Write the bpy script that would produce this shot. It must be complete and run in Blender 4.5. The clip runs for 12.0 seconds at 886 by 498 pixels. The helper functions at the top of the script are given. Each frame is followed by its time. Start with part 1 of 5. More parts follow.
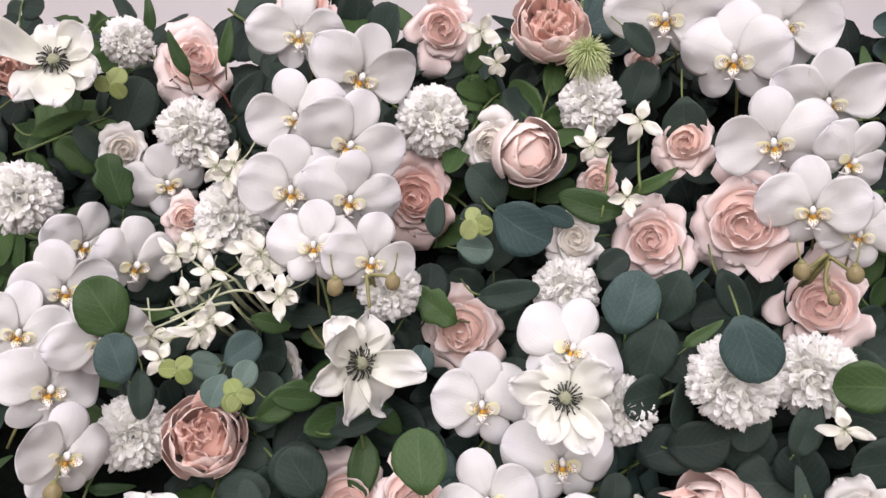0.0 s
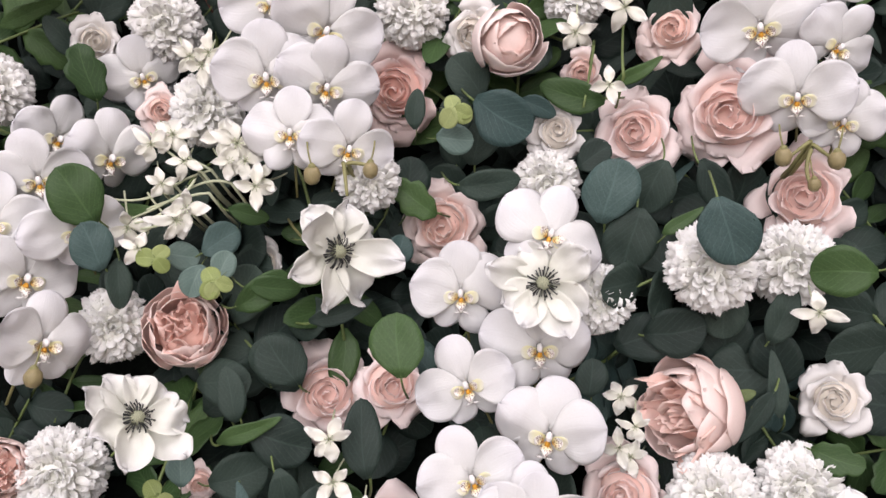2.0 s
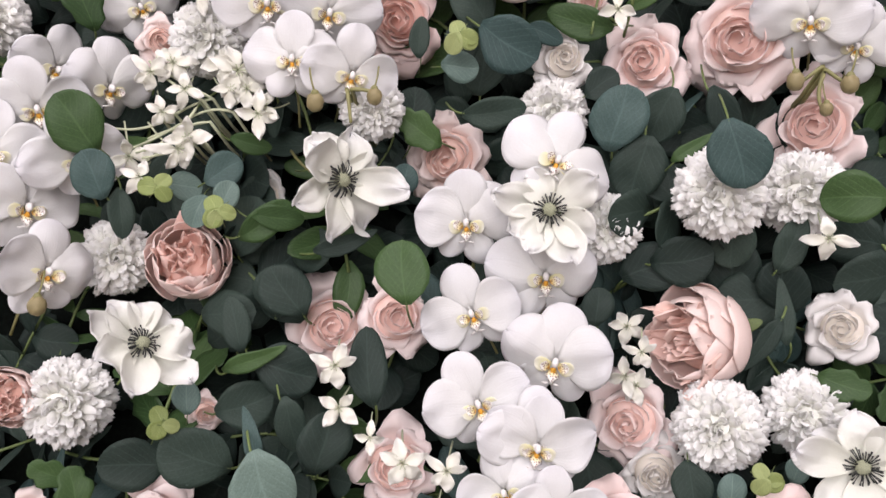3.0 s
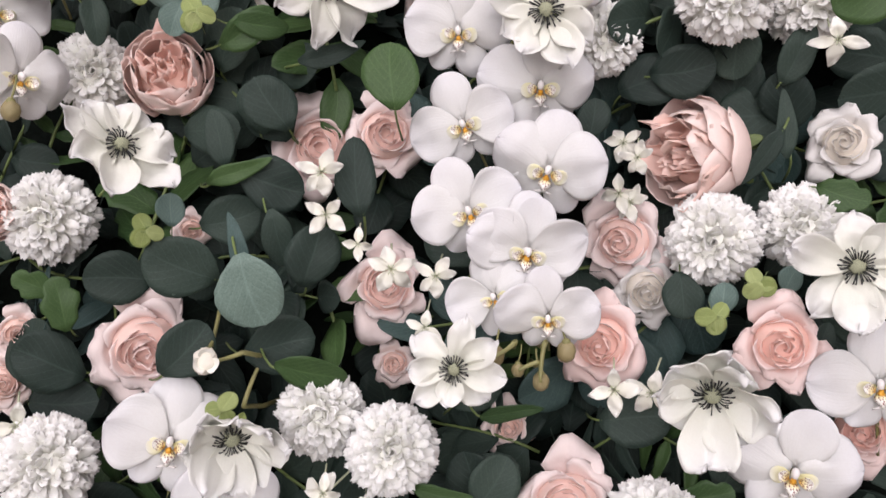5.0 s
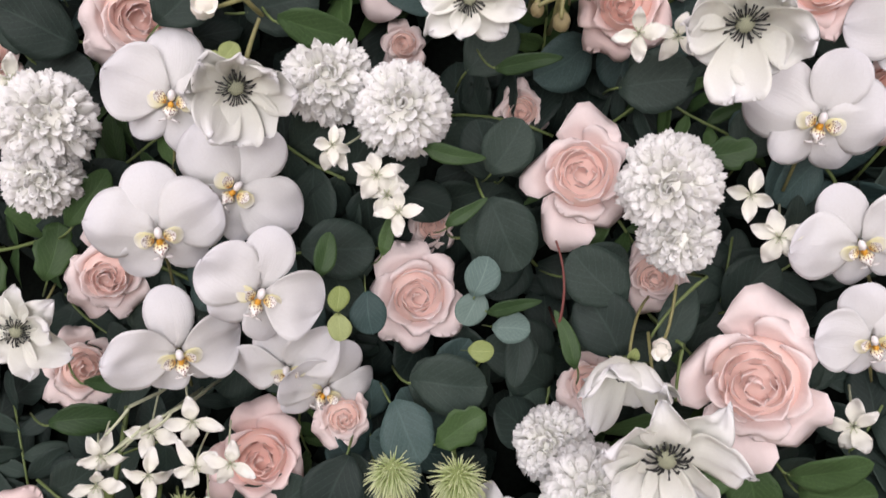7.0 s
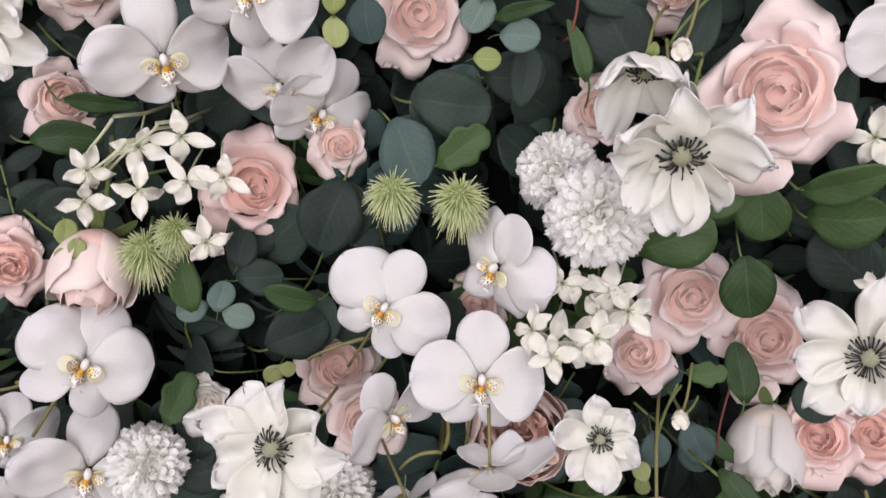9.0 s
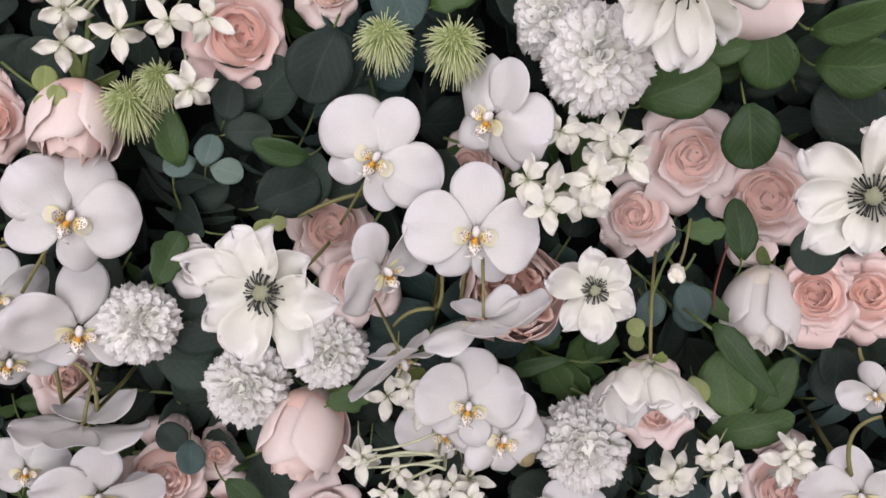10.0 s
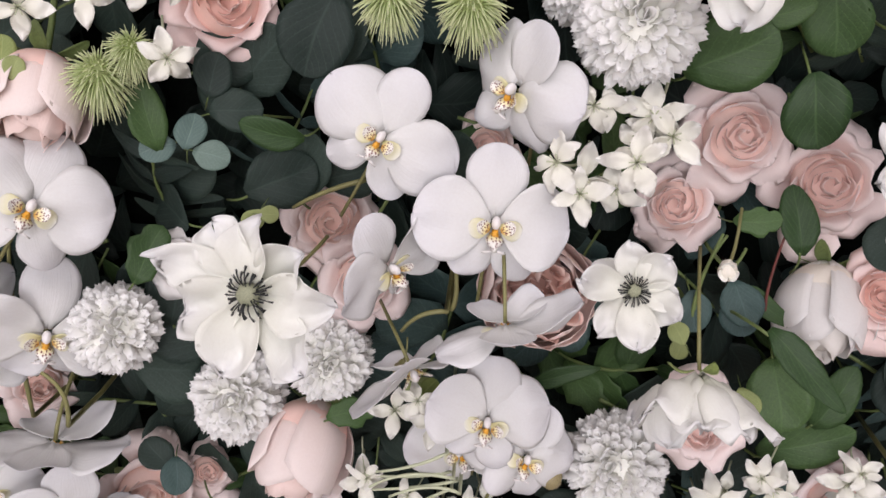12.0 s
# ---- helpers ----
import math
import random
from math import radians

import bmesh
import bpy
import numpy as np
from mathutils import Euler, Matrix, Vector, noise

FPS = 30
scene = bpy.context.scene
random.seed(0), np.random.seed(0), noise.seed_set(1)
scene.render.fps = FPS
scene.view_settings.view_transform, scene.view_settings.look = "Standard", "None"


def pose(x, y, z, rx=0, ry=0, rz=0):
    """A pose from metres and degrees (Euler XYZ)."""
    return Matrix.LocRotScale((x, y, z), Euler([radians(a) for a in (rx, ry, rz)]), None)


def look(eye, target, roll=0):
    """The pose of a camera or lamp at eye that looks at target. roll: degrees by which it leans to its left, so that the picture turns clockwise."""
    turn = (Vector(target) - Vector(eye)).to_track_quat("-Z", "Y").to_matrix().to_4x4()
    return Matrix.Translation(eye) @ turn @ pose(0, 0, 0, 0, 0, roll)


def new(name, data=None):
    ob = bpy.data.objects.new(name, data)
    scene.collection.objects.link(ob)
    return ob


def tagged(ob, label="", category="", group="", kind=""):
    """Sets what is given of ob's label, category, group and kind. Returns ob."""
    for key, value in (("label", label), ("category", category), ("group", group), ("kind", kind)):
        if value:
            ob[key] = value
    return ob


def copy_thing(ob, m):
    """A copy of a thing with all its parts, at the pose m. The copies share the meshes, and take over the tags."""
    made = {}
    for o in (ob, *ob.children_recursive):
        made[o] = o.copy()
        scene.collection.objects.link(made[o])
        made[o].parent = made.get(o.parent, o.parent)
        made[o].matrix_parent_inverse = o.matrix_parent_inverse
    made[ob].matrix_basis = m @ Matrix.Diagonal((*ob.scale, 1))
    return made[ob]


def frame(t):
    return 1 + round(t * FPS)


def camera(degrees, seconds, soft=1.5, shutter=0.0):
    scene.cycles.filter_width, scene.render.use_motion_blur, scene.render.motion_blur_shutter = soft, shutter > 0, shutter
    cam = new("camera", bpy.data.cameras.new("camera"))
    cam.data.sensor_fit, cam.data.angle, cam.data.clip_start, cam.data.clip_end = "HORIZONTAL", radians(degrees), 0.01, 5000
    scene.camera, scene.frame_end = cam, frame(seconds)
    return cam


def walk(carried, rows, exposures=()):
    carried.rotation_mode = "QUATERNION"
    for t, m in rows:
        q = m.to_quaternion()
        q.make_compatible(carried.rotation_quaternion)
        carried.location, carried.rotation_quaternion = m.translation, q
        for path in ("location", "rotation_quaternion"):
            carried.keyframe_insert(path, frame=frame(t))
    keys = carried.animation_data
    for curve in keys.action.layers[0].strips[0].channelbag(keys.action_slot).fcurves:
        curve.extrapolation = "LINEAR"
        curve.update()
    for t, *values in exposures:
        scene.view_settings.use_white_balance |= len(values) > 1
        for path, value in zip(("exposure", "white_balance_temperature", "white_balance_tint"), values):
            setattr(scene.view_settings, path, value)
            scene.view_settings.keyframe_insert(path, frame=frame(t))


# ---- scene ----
cam = camera(59.1, 12.0, 1.5, 0.2)
METRES, EYE, TILT, LEAN, TURN = 0.53, 1.75, 20.0, 0.0, 4.5
ROWS = [
    (0.0, 0.0, 0.0, 0.0, -0.0, 0.0, -0.0),
    (0.5, 0.0123, 0.0037, -0.0118, 0.01, -1.1, -0.04),
    (1.0, 0.0145, 0.0094, -0.0388, -0.1, -2.17, -0.18),
    (1.5, 0.0254, 0.0138, -0.0657, -0.35, -3.23, -0.15),
    (2.0, 0.0257, 0.0083, -0.0748, -0.38, -4.72, 0.02),
    (2.5, 0.0148, 0.0172, -0.1121, -0.41, -5.57, -0.09),
    (3.0, 0.0193, 0.0151, -0.1288, -0.3, -7.47, 0.09),
    (3.2, 0.0208, 0.0123, -0.1437, -0.29, -8.19, 0.09),
    (4.8, 0.0266, 0.0308, -0.2599, -0.22, -13.69, -0.2),
    (5.0, 0.0295, 0.0241, -0.2689, -0.46, -14.65, -0.27),
    (5.5, 0.0246, 0.0103, -0.3264, -0.33, -16.8, -0.4),
    (6.0, 0.0214, 0.004, -0.3903, -0.43, -19.5, -0.52),
    (6.5, 0.0213, -0.0054, -0.4566, -0.61, -22.88, -0.64),
    (7.0, 0.0151, -0.0148, -0.5164, -0.28, -26.74, -0.46),
    (7.2, 0.0124, -0.0192, -0.5362, -0.25, -28.24, -0.51),
    (8.8, 0.0058, -0.0606, -0.6816, -0.34, -36.96, -1.14),
    (9.0, 0.0001, -0.0621, -0.7029, -0.54, -37.84, -1.43),
    (9.5, 0.008, -0.0841, -0.7503, -0.65, -40.52, -1.62),
    (10.0, 0.0069, -0.1043, -0.7944, -0.59, -43.59, -1.69),
    (10.5, 0.0065, -0.1123, -0.82, -0.47, -45.65, -1.63),
    (11.0, 0.0019, -0.105, -0.8347, -0.63, -45.65, -1.64),
    (11.5, 0.0004, -0.077, -0.8574, -0.43, -44.62, -1.49),
    (12.0, 0.0031, -0.0048, -0.8949, -0.22, -43.77, -1.17),
]
walk(cam, [(t, pose(0, 0, EYE, TILT, LEAN, TURN) @ pose(METRES * x, METRES * y, METRES * z, 90 + pitch, roll, yaw)) for t, x, y, z, yaw, pitch, roll in ROWS],
     [(0, 0.03), (3, 0.0), (6, -0.1), (9, -0.17), (10.5, -0.25), (12, -0.18)])

# ---- light ----
world = bpy.data.worlds.new("world")
scene.world = world
world.use_nodes = True
wn = world.node_tree.nodes
sky = wn.new("ShaderNodeTexSky")
sky.sky_type, sky.sun_disc, sky.sun_elevation, sky.sun_rotation = "NISHITA", False, radians(45), radians(160)
world.node_tree.links.new(sky.outputs[0], wn["Background"].inputs[0])
wn["Background"].inputs[1].default_value = 0.1


def area_lamp(name, place, target, wide, high, watts, colour):
    data = bpy.data.lights.new(name, "AREA")
    data.shape, data.size, data.size_y, data.energy, data.color = "RECTANGLE", wide, high, watts, colour
    ob = new(name, data)
    ob.matrix_world = look(place, target)
    return ob


area_lamp("window_light", (-0.3, -2.35, 1.85), (-0.3, 0.7, 1.65), 2.6, 1.5, 70, (1.0, 0.925, 0.955))
area_lamp("ceiling_light_glow", (0.15, -0.55, 2.83), (0.15, -0.3, 0.0), 1.7, 1.1, 20, (1.0, 0.915, 0.94))


# ---- materials ----
def material(name, build, **values):
    mat = bpy.data.materials.new(name)
    mat.use_nodes = True
    nt = mat.node_tree
    shader = nt.nodes["Principled BSDF"]
    for key, value in values.items():
        shader.inputs[key.replace("_", " ").title().replace("Ior", "IOR")].default_value = value
    if build:
        build(nt, shader)
    return mat


def node(nt, kind, **settings):
    n = nt.nodes.new(kind)
    for key, value in settings.items():
        n.inputs[key.replace("_", " ").title()].default_value = value
    return n


def ramp(nt, source, stops):
    r = nt.nodes.new("ShaderNodeValToRGB")
    els = r.color_ramp.elements
    while len(els) < len(stops):
        els.new(0.5)
    for e, (p, c) in zip(els, stops):
        e.position, e.color = p, (*c, 1)
    nt.links.new(source, r.inputs[0])
    return r.outputs[0]


def mix(nt, blend, fac, a, b):
    m = nt.nodes.new("ShaderNodeMix")
    m.data_type, m.blend_type = "RGBA", blend
    for value, slot in ((fac, 0), (a, 6), (b, 7)):
        if isinstance(value, (int, float)):
            m.inputs[slot].default_value = value
        elif isinstance(value, tuple):
            m.inputs[slot].default_value = (*value, 1)
        else:
            nt.links.new(value, m.inputs[slot])
    return m.outputs[2]


def bump(nt, shader, source, strength, distance=0.001):
    b = node(nt, "ShaderNodeBump", Strength=strength, Distance=distance)
    nt.links.new(source, b.inputs["Height"])
    nt.links.new(b.outputs[0], shader.inputs["Normal"])


def sheer(nt, shader, colour, share):
    """Lets part of the light through a thin petal or leaf."""
    through_light = nt.nodes.new("ShaderNodeBsdfTranslucent")
    if isinstance(colour, tuple):
        through_light.inputs["Color"].default_value = (*colour, 1)
    else:
        nt.links.new(colour, through_light.inputs["Color"])
    blend = nt.nodes.new("ShaderNodeMixShader")
    blend.inputs[0].default_value = share
    nt.links.new(shader.outputs[0], blend.inputs[1])
    nt.links.new(through_light.outputs[0], blend.inputs[2])
    nt.links.new(blend.outputs[0], nt.nodes["Material Output"].inputs["Surface"])


def cloth_petal(name, heart, edge, rough=0.8, vein=0.25, share=0.15):
    """Printed fabric petal: UV y runs from heart (0) to edge (1)."""
    def build(nt, shader):
        uv = nt.nodes.new("ShaderNodeTexCoord")
        sep = nt.nodes.new("ShaderNodeSeparateXYZ")
        nt.links.new(uv.outputs["UV"], sep.inputs[0])
        c = ramp(nt, sep.outputs["Y"], [(0.0, heart), (0.45, tuple((h + e) / 2 for h, e in zip(heart, edge))), (0.95, edge)])
        info = nt.nodes.new("ShaderNodeObjectInfo")
        tone = ramp(nt, info.outputs["Random"], [(0, (0.97, 0.965, 0.96)), (1, (1, 1, 1))])
        c = mix(nt, "MULTIPLY", 1.0, c, tone)
        blot = node(nt, "ShaderNodeTexNoise", Scale=55.0, Detail=3.0)
        nt.links.new(uv.outputs["Object"], blot.inputs["Vector"])
        c = mix(nt, "MULTIPLY", 0.35, c, ramp(nt, blot.outputs["Fac"], [(0.3, (0.93, 0.91, 0.9)), (0.7, (1, 1, 1))]))
        nt.links.new(c, shader.inputs["Base Color"])
        sheer(nt, shader, c, share)
        m = nt.nodes.new("ShaderNodeMapping")
        m.inputs["Scale"].default_value = (34, 2.2, 1)
        nt.links.new(uv.outputs["UV"], m.inputs[0])
        veins = node(nt, "ShaderNodeTexNoise", Scale=1.0, Detail=4.0)
        nt.links.new(m.outputs[0], veins.inputs["Vector"])
        bump(nt, shader, veins.outputs["Fac"], vein, 0.0012)
    return material(name, build, roughness=rough, specular_ior_level=0.16)


def leaf_material(name, dark, light, rough=0.5):
    def build(nt, shader):
        tc = nt.nodes.new("ShaderNodeTexCoord")
        sep = nt.nodes.new("ShaderNodeSeparateXYZ")
        nt.links.new(tc.outputs["UV"], sep.inputs[0])
        info = nt.nodes.new("ShaderNodeObjectInfo")
        c = ramp(nt, info.outputs["Random"], [(0, dark), (1, light)])
        blot = node(nt, "ShaderNodeTexNoise", Scale=40.0, Detail=5.0)
        nt.links.new(tc.outputs["Object"], blot.inputs["Vector"])
        c = mix(nt, "MULTIPLY", 0.7, c, ramp(nt, blot.outputs["Fac"], [(0.3, (0.6, 0.64, 0.62)), (0.7, (1.1, 1.08, 1.05))]))
        # side veins branch from the midrib in slanting lines
        off = nt.nodes.new("ShaderNodeMath")
        off.operation = "SUBTRACT"
        nt.links.new(sep.outputs["X"], off.inputs[0])
        off.inputs[1].default_value = 0.5
        ab = nt.nodes.new("ShaderNodeMath")
        ab.operation = "ABSOLUTE"
        nt.links.new(off.outputs[0], ab.inputs[0])
        run = nt.nodes.new("ShaderNodeMath")
        run.operation = "MULTIPLY_ADD"
        nt.links.new(ab.outputs[0], run.inputs[0])
        run.inputs[1].default_value = -0.9
        nt.links.new(sep.outputs["Y"], run.inputs[2])
        wob = nt.nodes.new("ShaderNodeMath")
        wob.operation = "MULTIPLY_ADD"
        nt.links.new(blot.outputs["Fac"], wob.inputs[0])
        wob.inputs[1].default_value = 0.06
        nt.links.new(run.outputs[0], wob.inputs[2])
        times = nt.nodes.new("ShaderNodeMath")
        times.operation = "MULTIPLY"
        nt.links.new(wob.outputs[0], times.inputs[0])
        times.inputs[1].default_value = 8.0
        frac = nt.nodes.new("ShaderNodeMath")
        frac.operation = "PINGPONG"
        nt.links.new(times.outputs[0], frac.inputs[0])
        frac.inputs[1].default_value = 0.5
        side = ramp(nt, frac.outputs[0], [(0.0, (1, 1, 1)), (0.09, (0, 0, 0))])
        rib = ramp(nt, ab.outputs[0], [(0.008, (1, 1, 1)), (0.03, (0, 0, 0))])
        lines = mix(nt, "LIGHTEN", 1.0, side, rib)
        c = mix(nt, "MIX", mix(nt, "MULTIPLY", 1.0, lines, (0.13, 0.13, 0.13)), c, tuple(min(1, v * 2.3 + 0.02) for v in light))
        nt.links.new(c, shader.inputs["Base Color"])
        sheer(nt, shader, c, 0.15)
        bump(nt, shader, lines, 0.25, 0.0006)
    return material(name, build, roughness=rough, specular_ior_level=0.3)


def plain(name, colour, rough=0.6, grain=0.15, scale=60.0):
    def build(nt, shader):
        tc = nt.nodes.new("ShaderNodeTexCoord")
        n = node(nt, "ShaderNodeTexNoise", Scale=scale, Detail=5.0)
        nt.links.new(tc.outputs["Object"], n.inputs["Vector"])
        c = mix(nt, "MULTIPLY", 1.0, colour, ramp(nt, n.outputs["Fac"], [(0.3, (1 - grain * 2,) * 3), (0.7, (1, 1, 1))]))
        nt.links.new(c, shader.inputs["Base Color"])
        bump(nt, shader, n.outputs["Fac"], 0.2, 0.001)
    return material(name, build, roughness=rough)


def lip_material():
    """Yellow throat with maroon freckles fading to white."""
    def build(nt, shader):
        tc = nt.nodes.new("ShaderNodeTexCoord")
        sep = nt.nodes.new("ShaderNodeSeparateXYZ")
        nt.links.new(tc.outputs["UV"], sep.inputs[0])
        c = ramp(nt, sep.outputs["Y"], [(0.0, (0.82, 0.48, 0.08)), (0.2, (0.85, 0.76, 0.42)), (0.45, (0.85, 0.83, 0.78))])
        v = nt.nodes.new("ShaderNodeTexVoronoi")
        v.inputs["Scale"].default_value = 8.0
        nt.links.new(tc.outputs["UV"], v.inputs["Vector"])
        dots = ramp(nt, v.outputs["Distance"], [(0.36, (1, 1, 1)), (0.42, (0, 0, 0))])
        near = ramp(nt, sep.outputs["Y"], [(0.75, (1, 1, 1)), (0.97, (0, 0, 0))])
        c = mix(nt, "MIX", mix(nt, "MULTIPLY", 1.0, dots, near), c, (0.16, 0.03, 0.03))
        nt.links.new(c, shader.inputs["Base Color"])
    return material("orchid_lip", build, roughness=0.5)


ORCHID = cloth_petal("orchid_white", (0.82, 0.825, 0.81), (0.81, 0.812, 0.85), 0.6, 0.32, 0.17)
LIP = lip_material()
CALLUS = plain("orchid_callus", (0.85, 0.42, 0.04), 0.5)
COLUMN = plain("orchid_column", (0.86, 0.83, 0.82), 0.45, 0.03)
GLOW = cloth_petal("orchid_throat_lobe", (0.9, 0.86, 0.46), (0.83, 0.83, 0.8), 0.6, 0.1)
PETALS = {}
for tone, heart, middle, edge in (
        ("blush", (0.99, 0.73, 0.66), (0.99, 0.805, 0.765), (0.98, 0.865, 0.85)),
        ("dusty", (0.97, 0.71, 0.63), (0.97, 0.785, 0.73), (0.96, 0.84, 0.815)),
        ("peach", (0.99, 0.66, 0.58), (0.99, 0.74, 0.68), (0.98, 0.805, 0.78)),
        ("peony", (0.995, 0.69, 0.6), (0.995, 0.75, 0.68), (0.99, 0.83, 0.785)),
        ("bud", (0.98, 0.7, 0.63), (0.98, 0.8, 0.75), (0.97, 0.87, 0.84)),
        ("pale", (0.9, 0.84, 0.75), (0.9, 0.87, 0.83), (0.89, 0.88, 0.87))):
    PETALS[tone] = (cloth_petal("rose_heart_" + tone, heart, middle), cloth_petal("rose_petal_" + tone, middle, edge))
PETALS["ivory_bud"] = PETALS["pale"]
MUM = cloth_petal("mum_white", (0.965, 0.97, 0.9), (0.965, 0.968, 0.962), 0.85, 0.06, 0.16)
MUM_HEART = plain("mum_heart", (0.96, 0.965, 0.9), 0.9, 0.02)
ANEMONE = cloth_petal("anemone_white", (0.84, 0.85, 0.75), (0.85, 0.855, 0.865), 0.7, 0.22)
STAMEN = plain("anemone_stamen", (0.018, 0.02, 0.02), 0.6)
POLLEN = plain("anemone_heart", (0.42, 0.44, 0.3), 0.9, 0.3, 400.0)
FLORET = cloth_petal("hydrangea_cream", (0.89, 0.89, 0.78), (0.91, 0.908, 0.885), 0.75, 0.15)
SPIKE = cloth_petal("thistle_green", (0.3, 0.45, 0.08), (0.82, 0.88, 0.55))
LEAVES = {
    "dark": leaf_material("leaf_dark", (0.02, 0.035, 0.03), (0.047, 0.074, 0.06), 0.6),
    "blue": leaf_material("leaf_blue", (0.045, 0.084, 0.082), (0.085, 0.14, 0.132), 0.55),
    "green": leaf_material("leaf_green", (0.032, 0.07, 0.024), (0.082, 0.15, 0.05), 0.48),
    "sage": leaf_material("leaf_sage", (0.12, 0.19, 0.175), (0.19, 0.27, 0.235)),
    "lime": leaf_material("leaf_lime", (0.26, 0.33, 0.1), (0.4, 0.46, 0.2)),
}
STEM = plain("stem_green", (0.16, 0.22, 0.07), 0.55)
STEM_OLIVE = plain("stem_olive", (0.26, 0.25, 0.1), 0.5)
STEM_PALE = plain("stem_pale", (0.62, 0.66, 0.46), 0.6)
BUD = plain("orchid_bud", (0.36, 0.3, 0.15), 0.5, 0.25)
CREAM_BUD = plain("cream_bud", (0.84, 0.8, 0.7), 0.6, 0.05)
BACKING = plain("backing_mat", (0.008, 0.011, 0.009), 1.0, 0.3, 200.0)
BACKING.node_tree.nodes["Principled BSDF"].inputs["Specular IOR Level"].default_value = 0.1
WALL = plain("wall_paint", (0.8, 0.775, 0.79), 0.8, 0.03, 8.0)
FLOOR = plain("floor_board", (0.42, 0.36, 0.3), 0.5, 0.15, 6.0)


# ---- shapes ----
def part(name, mesh, mat, parent, label=""):
    """A mesh as one object under a thing."""
    if not mesh.materials:
        mesh.materials.append(mat)
    ob = new(name, mesh)
    ob.parent = parent
    return tagged(ob, label)


def surface(name, fn, nu, nv, thick=0.0):
    """A smooth sheet from fn(u, v), u 0..1 along, v -1..1 across, with thickness and UVs."""
    us, vs = [i / nu for i in range(nu + 1)], [2 * j / nv - 1 for j in range(nv + 1)]
    top = np.array([[fn(u, v) for v in vs] for u in us], float)
    du, dv = np.gradient(top, axis=0), np.gradient(top, axis=1)
    nrm = np.cross(dv, du)
    nrm /= np.linalg.norm(nrm, axis=2, keepdims=True) + 1e-12
    a, b = top + nrm * thick / 2, top - nrm * thick / 2
    n = (nu + 1) * (nv + 1)
    verts = np.concatenate([a.reshape(-1, 3), b.reshape(-1, 3)])
    at = lambda i, j: i * (nv + 1) + j
    faces = []
    for i in range(nu):
        for j in range(nv):
            q = (at(i, j), at(i, j + 1), at(i + 1, j + 1), at(i + 1, j))
            faces.append(q[::-1])
            faces.append(tuple(n + k for k in q))
    rim = [at(0, j) for j in range(nv)] + [at(i, nv) for i in range(nu)] + [at(nu, j) for j in range(nv, 0, -1)] + [at(i, 0) for i in range(nu, 0, -1)]
    for k in range(len(rim)):
        p, q = rim[k], rim[(k + 1) % len(rim)]
        faces.append((p, q, n + q, n + p))
    mesh = bpy.data.meshes.new(name)
    mesh.from_pydata(verts.tolist(), [], faces)
    uv = mesh.uv_layers.new(name="uv")
    flat = [((v + 1) / 2, u) for u in us for v in vs]
    idx = np.zeros(len(mesh.loops), int)
    mesh.loops.foreach_get("vertex_index", idx)
    uv.data.foreach_set("uv", np.array(flat + flat)[idx].ravel())
    mesh.polygons.foreach_set("use_smooth", [True] * len(mesh.polygons))
    return mesh


def join(name, meshes):
    """Several meshes as one."""
    bm = bmesh.new()
    for m in meshes:
        bm.from_mesh(m)
    out = bpy.data.meshes.new(name)
    bm.to_mesh(out)
    bm.free()
    return out


def tube(name, points, radii, sides=6):
    """A round stem through points."""
    pts = [Vector(p) for p in points]
    verts, faces = [], []
    for k, p in enumerate(pts):
        d = (pts[min(k + 1, len(pts) - 1)] - pts[max(k - 1, 0)]).normalized()
        x = d.cross(Vector((0.31, 0.87, 0.38))).normalized()
        y = d.cross(x)
        for s in range(sides):
            a = 2 * math.pi * s / sides
            verts.append(p + (x * math.cos(a) + y * math.sin(a)) * radii[k])
    for k in range(len(pts) - 1):
        for s in range(sides):
            t = (s + 1) % sides
            faces.append((k * sides + s, k * sides + t, (k + 1) * sides + t, (k + 1) * sides + s))
    faces += [tuple(range(sides))[::-1], tuple((len(pts) - 1) * sides + s for s in range(sides))]
    mesh = bpy.data.meshes.new(name)
    mesh.from_pydata([tuple(v) for v in verts], [], faces)
    mesh.polygons.foreach_set("use_smooth", [True] * len(mesh.polygons))
    return mesh


def knob(name, centre, rx, ry, rz, lump=0.0, seed=0.0):
    """A small rounded lump, stretched along its axes."""
    bm = bmesh.new()
    bmesh.ops.create_icosphere(bm, subdivisions=3, radius=1)
    for v in bm.verts:
        k = 1 + lump * noise.noise(v.co * 2.3 + Vector((seed, 3, 1)))
        v.co = Vector((v.co.x * rx * k + centre[0], v.co.y * ry * k + centre[1], v.co.z * rz * k + centre[2]))
    mesh = bpy.data.meshes.new(name)
    bm.to_mesh(mesh)
    bm.free()
    mesh.polygons.foreach_set("use_smooth", [True] * len(mesh.polygons))
    return mesh


def turned(mesh, m):
    mesh.transform(m)
    return mesh


MADE = {}
BLOOMS = []
COUNT = {}


def placed(key, build, variants, x, y, z, size, rx, ry, rz):
    """The next bloom of a kind: its first one is built, later ones are copies."""
    k = COUNT[key] = COUNT.get(key, -1) + 1
    slot = (key, k % variants)
    if not key.startswith(("leaf", "sprig")):
        BLOOMS.append((x, y, z, size))
    m = pose(x, y, z, rx, ry, rz)
    if slot in MADE:
        return copy_thing(MADE[slot], m @ Matrix.Scale(size / MADE[slot].scale.x, 4))
    MADE[slot] = build(k % variants)
    MADE[slot].matrix_basis = m @ Matrix.Scale(size, 4)
    return MADE[slot]


def thing(name, label, category, group):
    return tagged(new(name), label, category, group)


